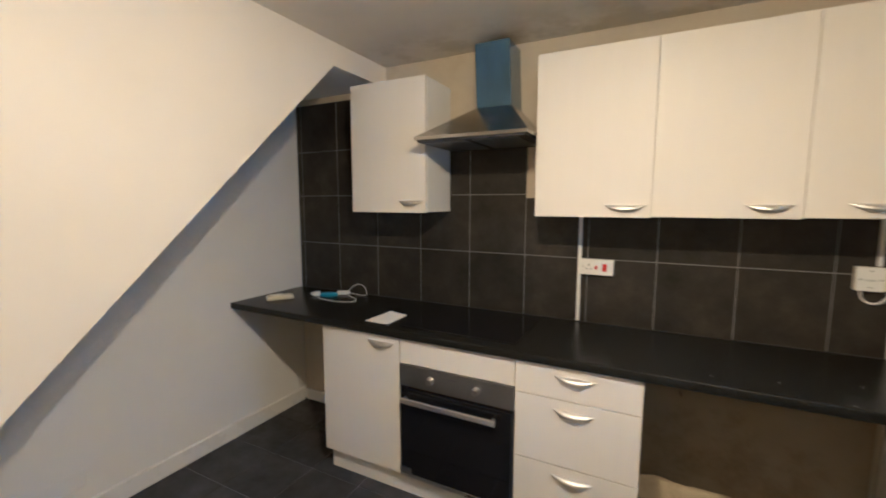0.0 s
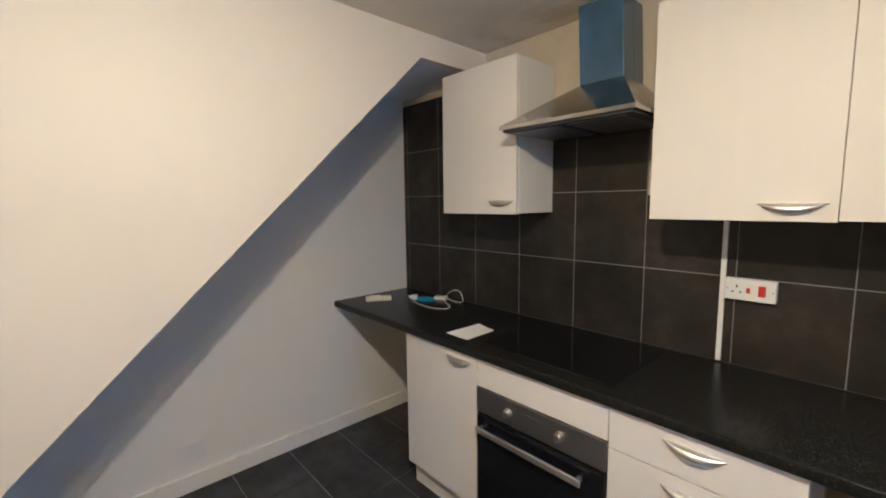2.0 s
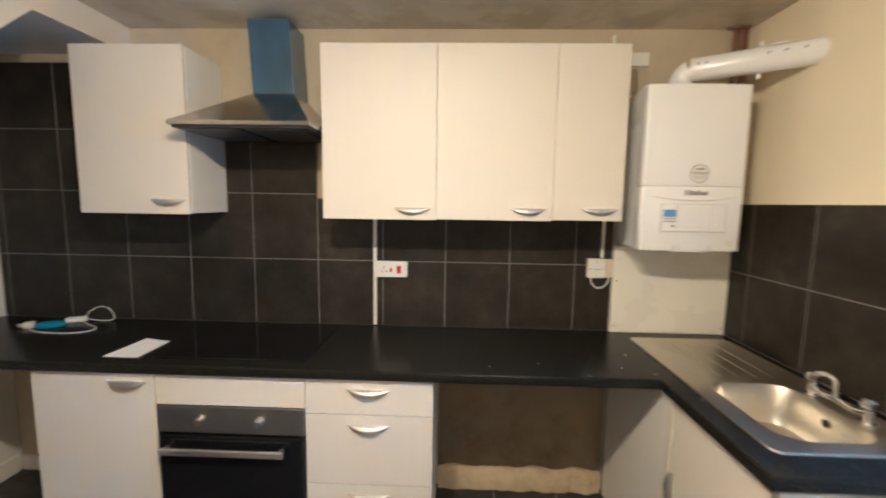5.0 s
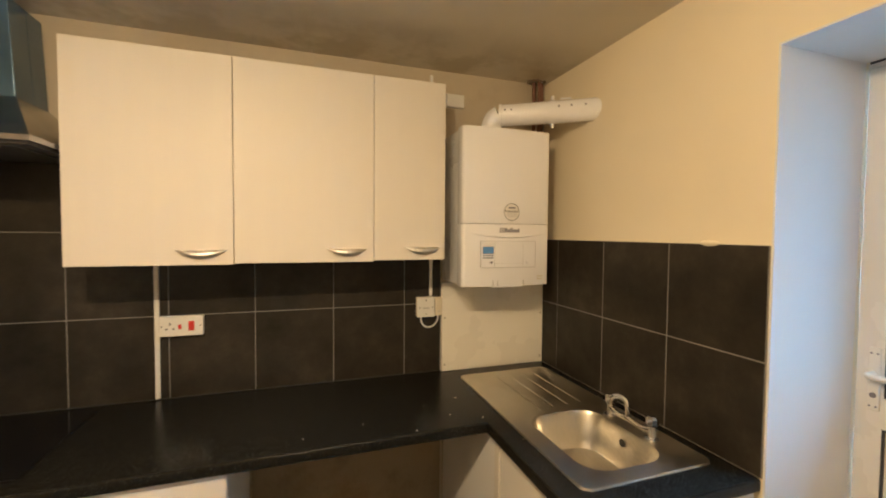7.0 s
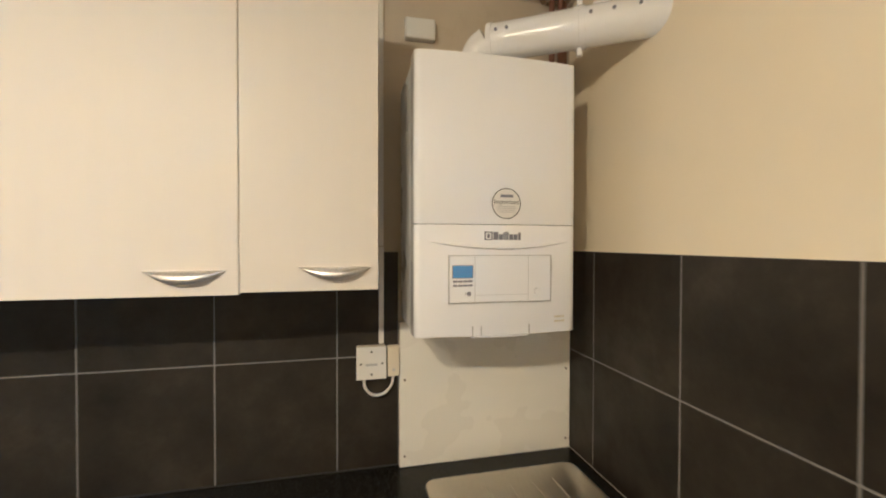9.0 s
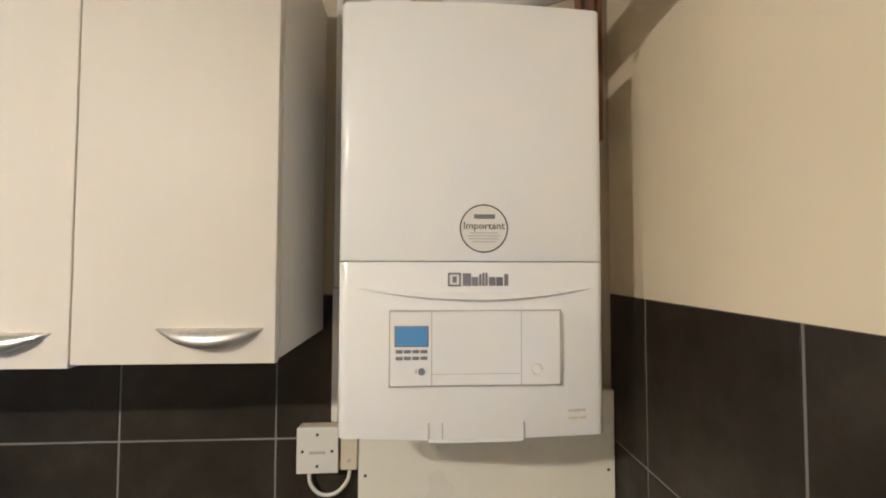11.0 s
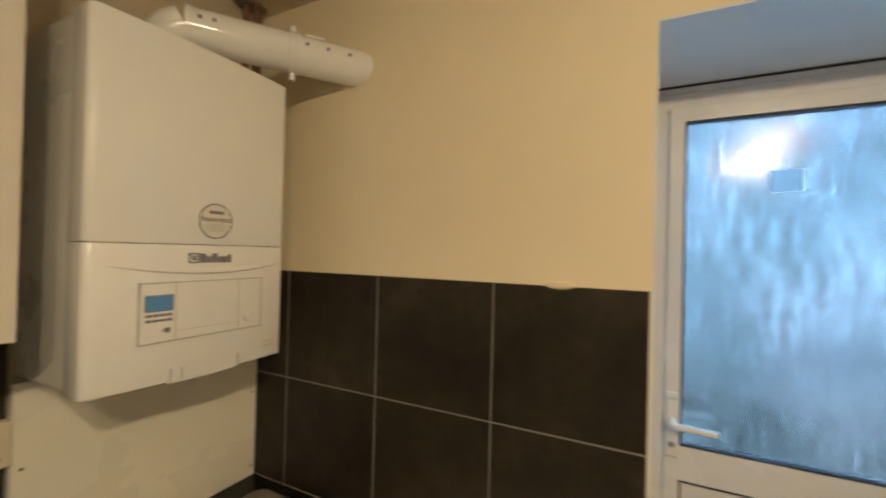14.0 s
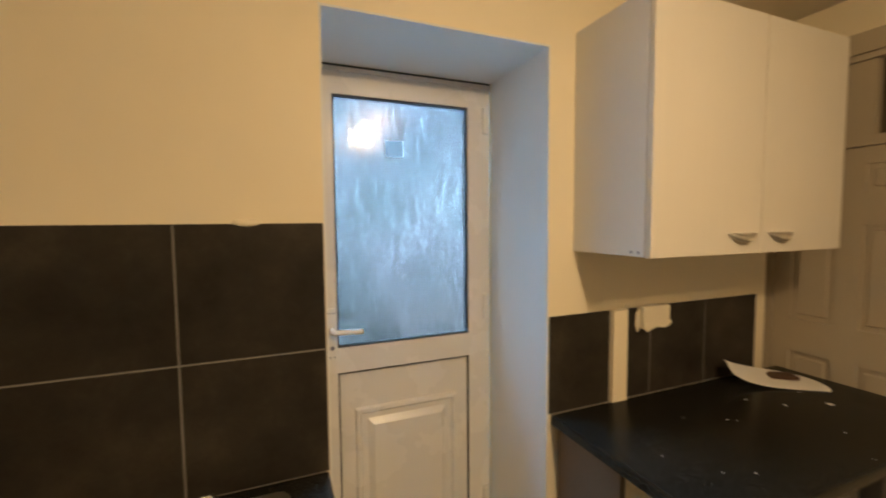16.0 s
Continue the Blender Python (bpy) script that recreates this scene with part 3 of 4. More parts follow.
def sink_mesh():
    bm = bmesh.new()
    N = 6
    outer = [(2.245, 2.728, 3.016, 3.980, 0.035, 0.0005), (2.247, 2.726, 3.018, 3.978, 0.034, 0.006), (2.255, 2.718, 3.026, 3.970, 0.032, 0.006), (2.262, 2.711, 3.033, 3.963, 0.03, 0.0022)]
    loops = [[bm.verts.new((x, y, WORK + z)) for x, y in rounded_rect(a, b, c, d_, r, N)] for a, b, c, d_, r, z in outer]
    for la, lb in zip(loops, loops[1:]):
        for k in range(len(la)):
            j = (k + 1) % len(la)
            bm.faces.new((la[k], la[j], lb[j], lb[k]))
    bowl = [(2.320, 2.622, 3.080, 3.474, 0.085, 0.0022), (2.326, 2.616, 3.086, 3.468, 0.08, -0.006), (2.332, 2.610, 3.092, 3.462, 0.08, -0.10), (2.347, 2.595, 3.107, 3.447, 0.07, -0.135), (2.380, 2.562, 3.140, 3.414, 0.05, -0.150), (2.450, 2.490, 3.257, 3.297, 0.019, -0.154)]
    bl = [[bm.verts.new((x, y, WORK + z)) for x, y in rounded_rect(a, b, c, d_, r, N)] for a, b, c, d_, r, z in bowl]
    for la, lb in zip(bl, bl[1:]):
        for k in range(len(la)):
            j = (k + 1) % len(la)
            bm.faces.new((la[k], la[j], lb[j], lb[k]))
    bm.faces.new(bl[-1])
    ring = [e for e in bm.edges if e.is_boundary and all(abs(v.co.z - WORK - 0.0022) < 1e-5 for v in e.verts)]
    bmesh.ops.triangle_fill(bm, edges=ring, use_beauty=True)
    bmesh.ops.recalc_face_normals(bm, faces=bm.faces)
    return bm


smooth(part("bowl_and_drainer", sink_mesh(), "sink", sink), 35)
for k in range(4):
    x = 2.420 + 0.068 * k
    rib = tube([(x, 3.53, WORK + 0.0022), (x, 3.56, WORK + 0.0030), (x, 3.88, WORK + 0.0030), (x, 3.91, WORK + 0.0022)], 0.0022, 8)
    smooth(part("drainer_rib", rib, "sink", sink))
smooth(part("waste", disc((2.46, 3.27, WORK - 0.1535), (0, 0, 1), 0.035, 0.003, 24), "chrome", sink))
smooth(part("overflow", disc((2.6095, 3.277, WORK - 0.045), (-1, 0, 0), 0.014, 0.002, 20), "dark", sink))

TX = 2.655
tap = thing("mixer_tap", (TX, 3.25, WORK), "chrome bridge mixer tap with faceted heads", "tap")
b = tube(curve_points([(TX, 3.190, WORK + 0.034), (TX - 0.006, 3.230, WORK + 0.026), (TX - 0.012, 3.290, WORK + 0.034), (TX - 0.006, 3.350, WORK + 0.026), (TX, 3.392, WORK + 0.034)], 5), 0.012, 14)
smooth(part("bridge", b, "chrome", tap))
for y in (3.190, 3.392):
    p = tube([(TX, y, WORK + 0.003), (TX, y, WORK + 0.008), (TX, y, WORK + 0.010), (TX, y, WORK + 0.050)], [0.023, 0.023, 0.013, 0.013], 18)
    smooth(part("pillar", p, "chrome", tap))
    h = tube([(TX, y, WORK + 0.051), (TX, y, WORK + 0.056), (TX, y, WORK + 0.076), (TX, y, WORK + 0.084)], [0.013, 0.022, 0.020, 0.012], 8)
    part("tap_head", h, "chrome", tap)
sp = tube(curve_points([(TX - 0.012, 3.290, WORK + 0.036), (TX - 0.012, 3.291, WORK + 0.070), (TX - 0.014, 3.298, WORK + 0.098), (TX - 0.022, 3.322, WORK + 0.106), (TX - 0.032, 3.346, WORK + 0.096), (TX - 0.036, 3.354, WORK + 0.072)], 6), 0.0095, 14)
smooth(part("spout", sp, "chrome", tap))

# sink base unit
su = thing("sink_base_cabinet", (2.46, 3.4, 0), "white sink base unit with one door under the worktop", "kitchen cabinet", "base units")
SX = 2.192
sb = cells([2.936, 2.954, 4.05, 4.068], [0.0, 0.10, 0.118, 0.868], lambda i, j: i != 1 or j == 1, "x", SX + 0.020, EAST - 0.01)
part("body", sb, "carcass", su)
part("corner_panel", box(SX + 0.004, SX + 0.020, 3.455, 4.066, 0.002, 0.868, 0.001), "carcass", su)
part("corner_post", box(SX - 0.004, SX + 0.019, 3.415, 3.453, 0.10, 0.868, 0.002), "white_door", su)
d = part("door", box(SX, SX + 0.018, 2.940, 3.412, 0.125, 0.864, 0.0015, 2), "white_door", su)
bow_handle(d, SX, 3.385, 0.53, 0.15, 90)
part("plinth", box(SX + 0.03, SX + 0.048, 2.975, 3.44, 0.0, 0.118), "white_door", su)
part("end_panel", box(SX, EAST - 0.012, 2.922, 2.9355, 0.0, 0.868, 0.001), "white_door", su)

# ---- boiler ----
boiler = thing("boiler", (2.383, 3.96, 1.368), "white wall-hung gas combi boiler with a small display", "boiler")
BX0, BX1, BY, BZ0, BZ1 = 2.190, 2.631, 3.793, 1.376, 2.091


def boiler_front(z0, z1, bulge=0.014):
    """A shallow bow in plan, with rounded corners running back along the sides."""
    pts = []
    n, r = 16, 0.016
    for i in range(n + 1):
        u = (2 * i / n - 1) * 0.93
        pts.append(((BX0 + BX1) / 2 + u * (BX1 - BX0) / 2, BY + bulge * u * u * 0.8))
    y0 = pts[-1][1] + r
    right = [(BX1 - r + r * math.sin(a), y0 - r * math.cos(a)) for a in (radians(k) for k in (22, 42, 62, 80, 90))]
    pts += right + [(BX1, BY + 0.075), (BX0, BY + 0.075)] + [(BX0 + BX1 - x, y) for x, y in reversed(right)]
    return prism(pts, "z", z0, z1, 0.0012, 2)


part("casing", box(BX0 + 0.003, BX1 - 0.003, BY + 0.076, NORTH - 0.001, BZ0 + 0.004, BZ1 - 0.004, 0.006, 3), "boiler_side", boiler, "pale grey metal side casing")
smooth(part("front_cover", boiler_front(1.6606, BZ1), "boiler", boiler), 35)
low = part("lower_cover", boiler_front(BZ0, 1.6590), "boiler", boiler)
smooth(low, 35)
fy = BY - 0.0008


def curve_y(x):
    u = (x - (BX0 + BX1) / 2) / ((BX1 - BX0) / 2)
    return BY + 0.014 * u * u * 0.8


sm = bmesh.new()
n = 24
rows = []
for i in range(n + 1):
    u = 2 * i / n - 1
    x = 2.4155 + u * 0.192
    z = 1.6165 - 0.017 * (1 - u * u)
    k = 1 - u * u
    y = curve_y(x)
    rows.append([sm.verts.new((x, y - 0.0005, z + 0.010 * k + 0.001)), sm.verts.new((x, y - 0.009 * k - 0.0012, z)), sm.verts.new((x, y - 0.0003, z - 0.003 * k - 0.001))])
for a, b in zip(rows, rows[1:]):
    for j in range(2):
        sm.faces.new((a[j], b[j], b[j + 1], a[j + 1]))
bmesh.ops.recalc_face_normals(sm, faces=sm.faces)
smooth(part("grip_lip", sm, "boiler", boiler, "curved grip lip"), 20)


def framed(x0, x1, z0, z1, w, y, dy=0.0012):
    return cells([x0, x0 + w, x1 - w, x1], [z0, z0 + w, z1 - w, z1], lambda i, j: not (i == 1 and j == 1), "y", y - dy, y + 0.004)


part("flap_outline", framed(2.2740, 2.5530, 1.4600, 1.5820, 0.0018, fy), "groove", boiler)
part("flap", box(2.2762, 2.5508, fy - 0.0022, fy + 0.006, 1.4622, 1.5798, 0.001), "boiler", boiler, "white hinged control flap")
part("flap_seam", box(2.3415, 2.3427, fy - 0.0027, fy, 1.4622, 1.5798), "groove", boiler)
part("flap_seam", box(2.3430, 2.4860, fy - 0.0026, fy, 1.4800, 1.4807), "groove", boiler)
part("flap_seam", box(2.4865, 2.4874, fy - 0.0026, fy, 1.4622, 1.5798), "groove", boiler)
part("screen_bezel", framed(2.2830, 2.3370, 1.5240, 1.5570, 0.0016, fy - 0.0022), "grey_ink", boiler)
part("screen", box(2.2848, 2.3352, fy - 0.0035, fy, 1.5258, 1.5552), "screen", boiler, "small blue backlit display")
bt = bmesh.new()
for z in (1.5165, 1.5060):
    for x in (2.2850, 2.2980, 2.3110, 2.3240):
        box(x, x + 0.0112, fy - 0.0037, fy, z - 0.0026, z + 0.0026, 0.0006, 1, into=bt)
part("buttons", bt, "grey_ink", boiler)
smooth(part("reset_button", disc((2.3260, fy - 0.002, 1.4850), (0, -1, 0), 0.0055, 0.003, 16), "grey_ink", boiler))
part("marking", box(2.3160, 2.3185, fy - 0.0026, fy, 1.4815, 1.4885), "faint_ink", boiler)
smooth(part("flap_latch", disc((2.5120, fy - 0.002, 1.4870), (0, -1, 0), 0.0095, 0.0035, 18, 0.008), "boiler", boiler))
for x in (2.3365, 2.3590, 2.4905):
    part("catch_seam", box(x, x + 0.0014, fy - 0.0014, fy + 0.004, 1.3775, 1.4020), "groove", boiler)
part("bottom_catch", box(2.3370, 2.4905, BY + 0.002, BY + 0.030, 1.3700, 1.3758, 0.001), "boiler", boiler)
pr_ = bmesh.new()
for x, z, w in ((2.566, 1.4170, 0.022), (2.590, 1.4170, 0.006), (2.566, 1.4050, 0.016), (2.584, 1.4050, 0.012)):
    box(x, x + w, curve_y(x) - 0.0002, curve_y(x) + 0.004, z - 0.0020, z + 0.0020, into=pr_)
part("printed_note", pr_, "cream_plastic", boiler)
# maker's plate as plain shapes
lg = framed(2.3680, 2.3890, 1.6200, 1.6420, 0.0028, fy, 0.001)
box(2.3755, 2.3820, fy - 0.001, fy + 0.002, 1.6260, 1.6360, into=lg)
for x, w, h in ((2.392, 0.013, 0.020), (2.407, 0.010, 0.014), (2.4190, 0.0032, 0.019), (2.4240, 0.0032, 0.021), (2.4290, 0.0032, 0.021), (2.435, 0.010, 0.014), (2.447, 0.010, 0.014), (2.4600, 0.006, 0.019)):
    box(x, x + w, fy - 0.001, fy + 0.003, 1.6210, 1.6210 + h, into=lg)
part("logo", lg, "grey_ink", boiler)
bd = bmesh.new()
cx, cz, rr = 2.4265, 1.714, 0.0395
for k in range(48):
    a, b2 = 2 * math.pi * k / 48, 2 * math.pi * (k + 1) / 48
    bd.faces.new([bd.verts.new((cx + math.cos(w) * q, fy - 0.0016 + 0.0012, cz + math.sin(w) * q)) for w, q in ((a, rr), (b2, rr), (b2, rr - 0.0020), (a, rr - 0.0020))])
part("badge_ring", bd, "black", boiler)
part("badge", disc((cx, fy + 0.003, cz), (0, -1, 0), rr - 0.001, 0.0029, 40), "paper", boiler, "round white information sticker")
ln = box(cx - 0.016, cx + 0.018, fy - 0.0010, fy, cz + 0.016, cz + 0.023)
part("badge_mark", ln, "grey_ink", boiler)
text_mesh("Important", 0.0168, (cx, fy - 0.0008, cz + 0.004), (90, 0, 0), "black", boiler)
ln = bmesh.new()
for k, w in enumerate((0.046, 0.054, 0.050, 0.040)):
    box(cx - w / 2, cx + w / 2, fy - 0.0010, fy, cz - 0.008 - 0.0048 * k, cz - 0.0066 - 0.0048 * k, into=ln)
part("badge_lines", ln, "faint_ink", boiler)

board = thing("boiler_backboard", (2.46, 4.08, WORK), "cream glossy backboard screwed under the boiler", "board")
part("board", box(2.187, 2.773, 4.070, 4.092, WORK + 0.001, 1.365, 0.0015), "panel", board)
for x in (2.203, 2.757):
    for z in (0.945, 1.185):
        smooth(part("screw", disc((x, 4.070, z), (0, -1, 0), 0.0035, 0.0012, 12), "wood", board))

flue = thing("boiler_flue", (2.40, 3.93, BZ1), "white boiler flue pipe elbowed into the wall", "flue")
FA, FB = Vector((2.428, 3.930, 2.185)), Vector((2.778, 3.698, 2.187))
el = curve_points([(2.392, 3.960, BZ1 - 0.01), (2.395, 3.958, 2.130), (2.407, 3.948, 2.168), tuple(FA)], 5)
smooth(part("elbow", tube(el, 0.050, 24), "boiler", flue), 50)
smooth(part("pipe", tube([FA, FB + (FB - FA).normalized() * 0.06], 0.0515, 28), "boiler", flue), 50)
fd = (FB - FA).normalized()
for s, r in ((0.0, 0.055), (0.232, 0.055), (0.247, 0.055)):
    p = FA + fd * s
    smooth(part("collar", tube([p, p + fd * 0.014], r, 28), "boiler", flue), 50)
side = fd.cross(Vector((0, 0, 1))).normalized()
for s in (0.03, 0.06, 0.275, 0.33, 0.39):
    for sg in (1,):
        p = FA + fd * s + side * 0.0505 + Vector((0, 0, 0.012))
        smooth(part("screw", tube([p, p + side * 0.004], 0.0045, 10), "grey_ink", flue))
for z in (-1, 1):
    p = FA + fd * 0.246 + Vector((0, 0, 0.052 * z))
    smooth(part("bracket_ear", tube([p, p + Vector((0, 0, 0.022 * z))], 0.008, 12), "boiler", flue))
pp = FA + fd * 0.30 + Vector((0, 0, 0.06))
smooth(part("test_point", tube([pp - fd * 0.02, pp + fd * 0.03], 0.004, 8), "boiler", flue))

pipes = thing("copper_pipes", (2.70, 4.05, 1.95), "bunch of aged copper pipes behind the boiler", "pipes")
for x, y in ((2.700, 4.074), (2.722, 4.056), (2.745, 4.072)):
    smooth(part("pipe", tube([(x, y, 1.95), (x, y, TOP - 0.004)], 0.0095, 12), "copper", pipes))
hole = bmesh.new()
for k in range(14):
    a = 2 * math.pi * k / 14
    r = 0.045 + 0.012 * noise.noise(Vector((k * 1.7, 0, 1)))
    c = (min(2.762, 2.705 + r * math.cos(a)), min(4.09, 4.062 + r * 0.6 * math.sin(a)), TOP - 0.006)
    bmesh.ops.create_icosphere(hole, subdivisions=1, radius=0.011, matrix=Matrix.Translation(c) @ Matrix.Diagonal((1.0, 1.0, 0.45 + 0.05 * (k % 4), 1)))
part("broken_plaster", hole, "damp", ceiling, "rough broken plaster round the pipe hole")

# ---- sockets, trunking ----
def trunk(x0, x1, z0, z1, label="white plastic cable trunking"):
    solid("cable_trunking", box(x0, x1, NORTH - 0.012, NORTH - 0.0005, z0, z1, 0.0015), "plastic", label, "cable trunking", "", (x0, NORTH, z0))


trunk(0.940, 0.958, WORK + 0.006, 1.495)
trunk(2.124, 2.139, 1.300, 1.60)
solid("cable_trunking", box(2.124, 2.139, PY - 0.013, PY - 0.0005, 1.603, 2.40, 0.0015), "plastic", "white plastic cable trunking", "cable trunking", "", (2.124, PY, 1.6))

ck = thing("cooker_switch", (1.04, NORTH, 1.178), "white cooker switch with socket and red rockers", "electric socket")
part("plate", box(0.960, 1.122, NORTH - 0.030, NORTH - 0.0005, 1.178, 1.260, 0.004, 3), "plastic", ck)
part("rocker", box(1.068, 1.090, NORTH - 0.035, NORTH - 0.0302, 1.200, 1.240, 0.002), "red", ck, "large red rocker switch")
part("rocker", box(1.031, 1.043, NORTH - 0.034, NORTH - 0.0302, 1.208, 1.228, 0.0015), "red", ck, "small red rocker switch")
for nm, x0, x1, z0, z1 in (("slot", 0.998, 1.003, 1.226, 1.236), ("slot", 0.984, 0.992, 1.207, 1.212), ("slot", 1.009, 1.017, 1.207, 1.212), ("screw", 0.968, 0.972, 1.218, 1.222), ("screw", 1.110, 1.114, 1.218, 1.222)):
    part(nm, box(x0, x1, NORTH - 0.0308, NORTH - 0.0301, z0, z1), "black", ck)

fc = thing("fused_spur", (2.10, NORTH, 1.197), "white boiler isolator switch with a looped cable", "electric switch")
part("back_box", box(2.056, 2.144, NORTH - 0.028, NORTH - 0.0005, 1.199, 1.296, 0.002), "cream_plastic", fc)
part("plate", box(2.055, 2.145, NORTH - 0.036, NORTH - 0.0285, 1.198, 1.297, 0.002, 2), "plastic", fc)
for x, z in ((2.068, 1.246), (2.132, 1.246), (2.100, 1.282), (2.100, 1.214)):
    part("screw", disc((x, NORTH - 0.036, z), (0, -1, 0), 0.0032, 0.0008, 10), "black", fc)
part("marking", box(2.083, 2.118, NORTH - 0.0365, NORTH - 0.036, 1.240, 1.246), "faint_ink", fc)
cab = tube(curve_points([(2.078, NORTH - 0.016, 1.200), (2.082, NORTH - 0.018, 1.168), (2.105, NORTH - 0.020, 1.146), (2.138, NORTH - 0.020, 1.148), (2.162, NORTH - 0.018, 1.172), (2.168, NORTH - 0.016, 1.200)], 6), 0.0042, 10)
smooth(part("cable", cab, "plastic", fc, "white looped cable"))
tb = thing("thermostat_receiver", (2.168, NORTH, 1.200), "small cream plastic box beside the isolator switch", "electric switch")
part("case", box(2.149, 2.186, NORTH - 0.030, NORTH - 0.0005, 1.201, 1.293, 0.002), "cream_plastic", tb)
smooth(part("button", disc((2.168, NORTH - 0.030, 1.222), (0, -1, 0), 0.004, 0.001, 12), "faint_ink", tb))
sx = thing("junction_box", (2.25, PY, 2.248), "white plastic junction box high on the wall", "junction box")
part("box", box(2.205, 2.300, PY - 0.030, PY - 0.0005, 2.250, 2.315, 0.005, 2), "plastic", sx)
part("lid_seam", box(2.2045, 2.3005, PY - 0.012, PY - 0.010, 2.2495, 2.3155), "groove", sx)

vent = thing("wall_vent", (WEST, 2.59, 0.17), "white painted-over air vent low on the wall", "air vent")
part("frame", cells([2.510, 2.522, 2.658, 2.670], [0.168, 0.180, 0.250, 0.262], lambda i, j: not (i == 1 and j == 1), "x", WEST + 0.0005, WEST + 0.005), "wall_left", vent)
for k in range(6):
    part("slat", box(WEST + 0.0005, WEST + 0.004, 2.5225, 2.6575, 0.182 + 0.0115 * k, 0.189 + 0.0115 * k), "wall_left", vent)

# ---- back door ----
bd_ = thing("back_door", (3.19, 2.57, 0.035), "white upvc back door with an obscured glass pane", "door", "", "structure")
DX = 3.168
frame_ = cells([2.2012, 2.2339, 2.8773, 2.9058], [0.036, 0.075, 2.0856, 2.1261], lambda i, j: i in (0, 2) or j in (0, 2), "x", DX + 0.012, DX + 0.060)
part("frame", frame_, "upvc", bd_)
part("frame_head_packer", box(DX + 0.006, DX + 0.05, 2.2013, 2.9057, 2.1268, 2.1405), "upvc", bd_)
part("gap", box(DX + 0.012, DX + 0.05, 2.2013, 2.9057, 2.1410, 2.1498), "gasket", bd_)
leaf = cells([2.2380, 2.3050, 2.8350, 2.8732], [0.08, 0.28, 1.0355, 1.1290, 2.0430, 2.0814], lambda i, j: not (i == 1 and j in (1, 3)), "x", DX, DX + 0.055)
lf = part("leaf", leaf, "upvc", bd_, "white plastic door leaf")
part("gap", box(DX + 0.030, DX + 0.050, 2.2344, 2.2375, 0.08, 2.0814), "gasket", bd_)
part("gap", box(DX + 0.030, DX + 0.050, 2.2344, 2.8768, 2.0816, 2.0853), "gasket", bd_)
for nm, a, b, mt in (("inner_pane", 0.018, 0.022, "glass"), ("outer_pane", 0.034, 0.038, "clear_glass")):
    pane = part(nm, box(DX + a, DX + b, 2.3054, 2.8346, 1.1292, 2.0428), mt, lf, "obscured rain-pattern glass with a dark streaky tint" if a < 0.02 else "clear outer glass pane")
    pane.visible_shadow = False
gk = cells([2.3052, 2.3114, 2.8286, 2.8348], [1.1292, 1.1354, 2.0365, 2.0428], lambda i, j: not (i == 1 and j == 1), "x", DX + 0.004, DX + 0.0195)
part("gasket", gk, "gasket", lf, "black rubber glazing gasket")
part("lower_panel", box(DX + 0.010, DX + 0.040, 2.3086, 2.8314, 0.2835, 1.0319), "upvc", lf)
part("door_stop", cells([2.2012, 2.262, 2.850, 2.9058], [0.036, 0.10, 2.060, 2.1438], lambda i, j: i in (0, 2) or j in (0, 2), "x", DX + 0.0605, DX + 0.066), "upvc", bd_)
gk2 = cells([2.3052, 2.3100, 2.8300, 2.8348], [0.2802, 0.2850, 1.0305, 1.0353], lambda i, j: not (i == 1 and j == 1), "x", DX - 0.0006, DX + 0.0095)
part("gasket", gk2, "gasket", lf)
mo = bmesh.new()
y0, y1, z0, z1 = 2.3596, 2.7762, 0.3345, 0.8901
stepsm = [(0.0, 0.0100), (0.005, -0.004), (0.016, -0.006), (0.028, 0.0105), (0.046, 0.011), (0.072, -0.005)]
loops = [[mo.verts.new((DX + dx, y, z)) for y, z in ((y0 + o, z0 + o), (y1 - o, z0 + o), (y1 - o, z1 - o), (y0 + o, z1 - o))] for o, dx in stepsm]
for la, lb in zip(loops, loops[1:]):
    for k in range(4):
        mo.faces.new((la[k], la[(k + 1) % 4], lb[(k + 1) % 4], lb[k]))
mo.faces.new(loops[-1])
bmesh.ops.recalc_face_normals(mo, faces=mo.faces)
part("raised_moulding", mo, "upvc", lf, "raised rectangular panel moulding")
part("handle_plate", box(DX - 0.009, DX - 0.0005, 2.8402, 2.8690, 1.0875, 1.2796, 0.003, 2), "plastic", lf)
lv = tube(curve_points([(DX - 0.009, 2.8546, 1.1986), (DX - 0.040, 2.8546, 1.1986), (DX - 0.048, 2.8422, 1.1986), (DX - 0.048, 2.7989, 1.1975), (DX - 0.046, 2.7494, 1.1955)], 5), [0.010] * 5 + [0.009] * 16, 12)
smooth(part("lever", lv, "plastic", lf, "white lever handle"))
ol = tube(curve_points([(DX + 0.058, 2.856, 1.226), (DX + 0.100, 2.856, 1.226), (DX + 0.106, 2.840, 1.226), (DX + 0.106, 2.750, 1.224)], 5), 0.012, 10)
smooth(part("outer_lever", ol, "frosted_plastic", lf))
kh = disc((DX - 0.009, 2.8546, 1.1342), (-1, 0, 0), 0.008, 0.003, 16)
part("keyhole", kh, "grey_ink", lf)
for z in (1.100, 1.262):
    for y in (2.847, 2.862):
        part("screw", disc((DX - 0.009, y, z), (-1, 0, 0), 0.003, 0.001, 10), "grey_ink", lf)
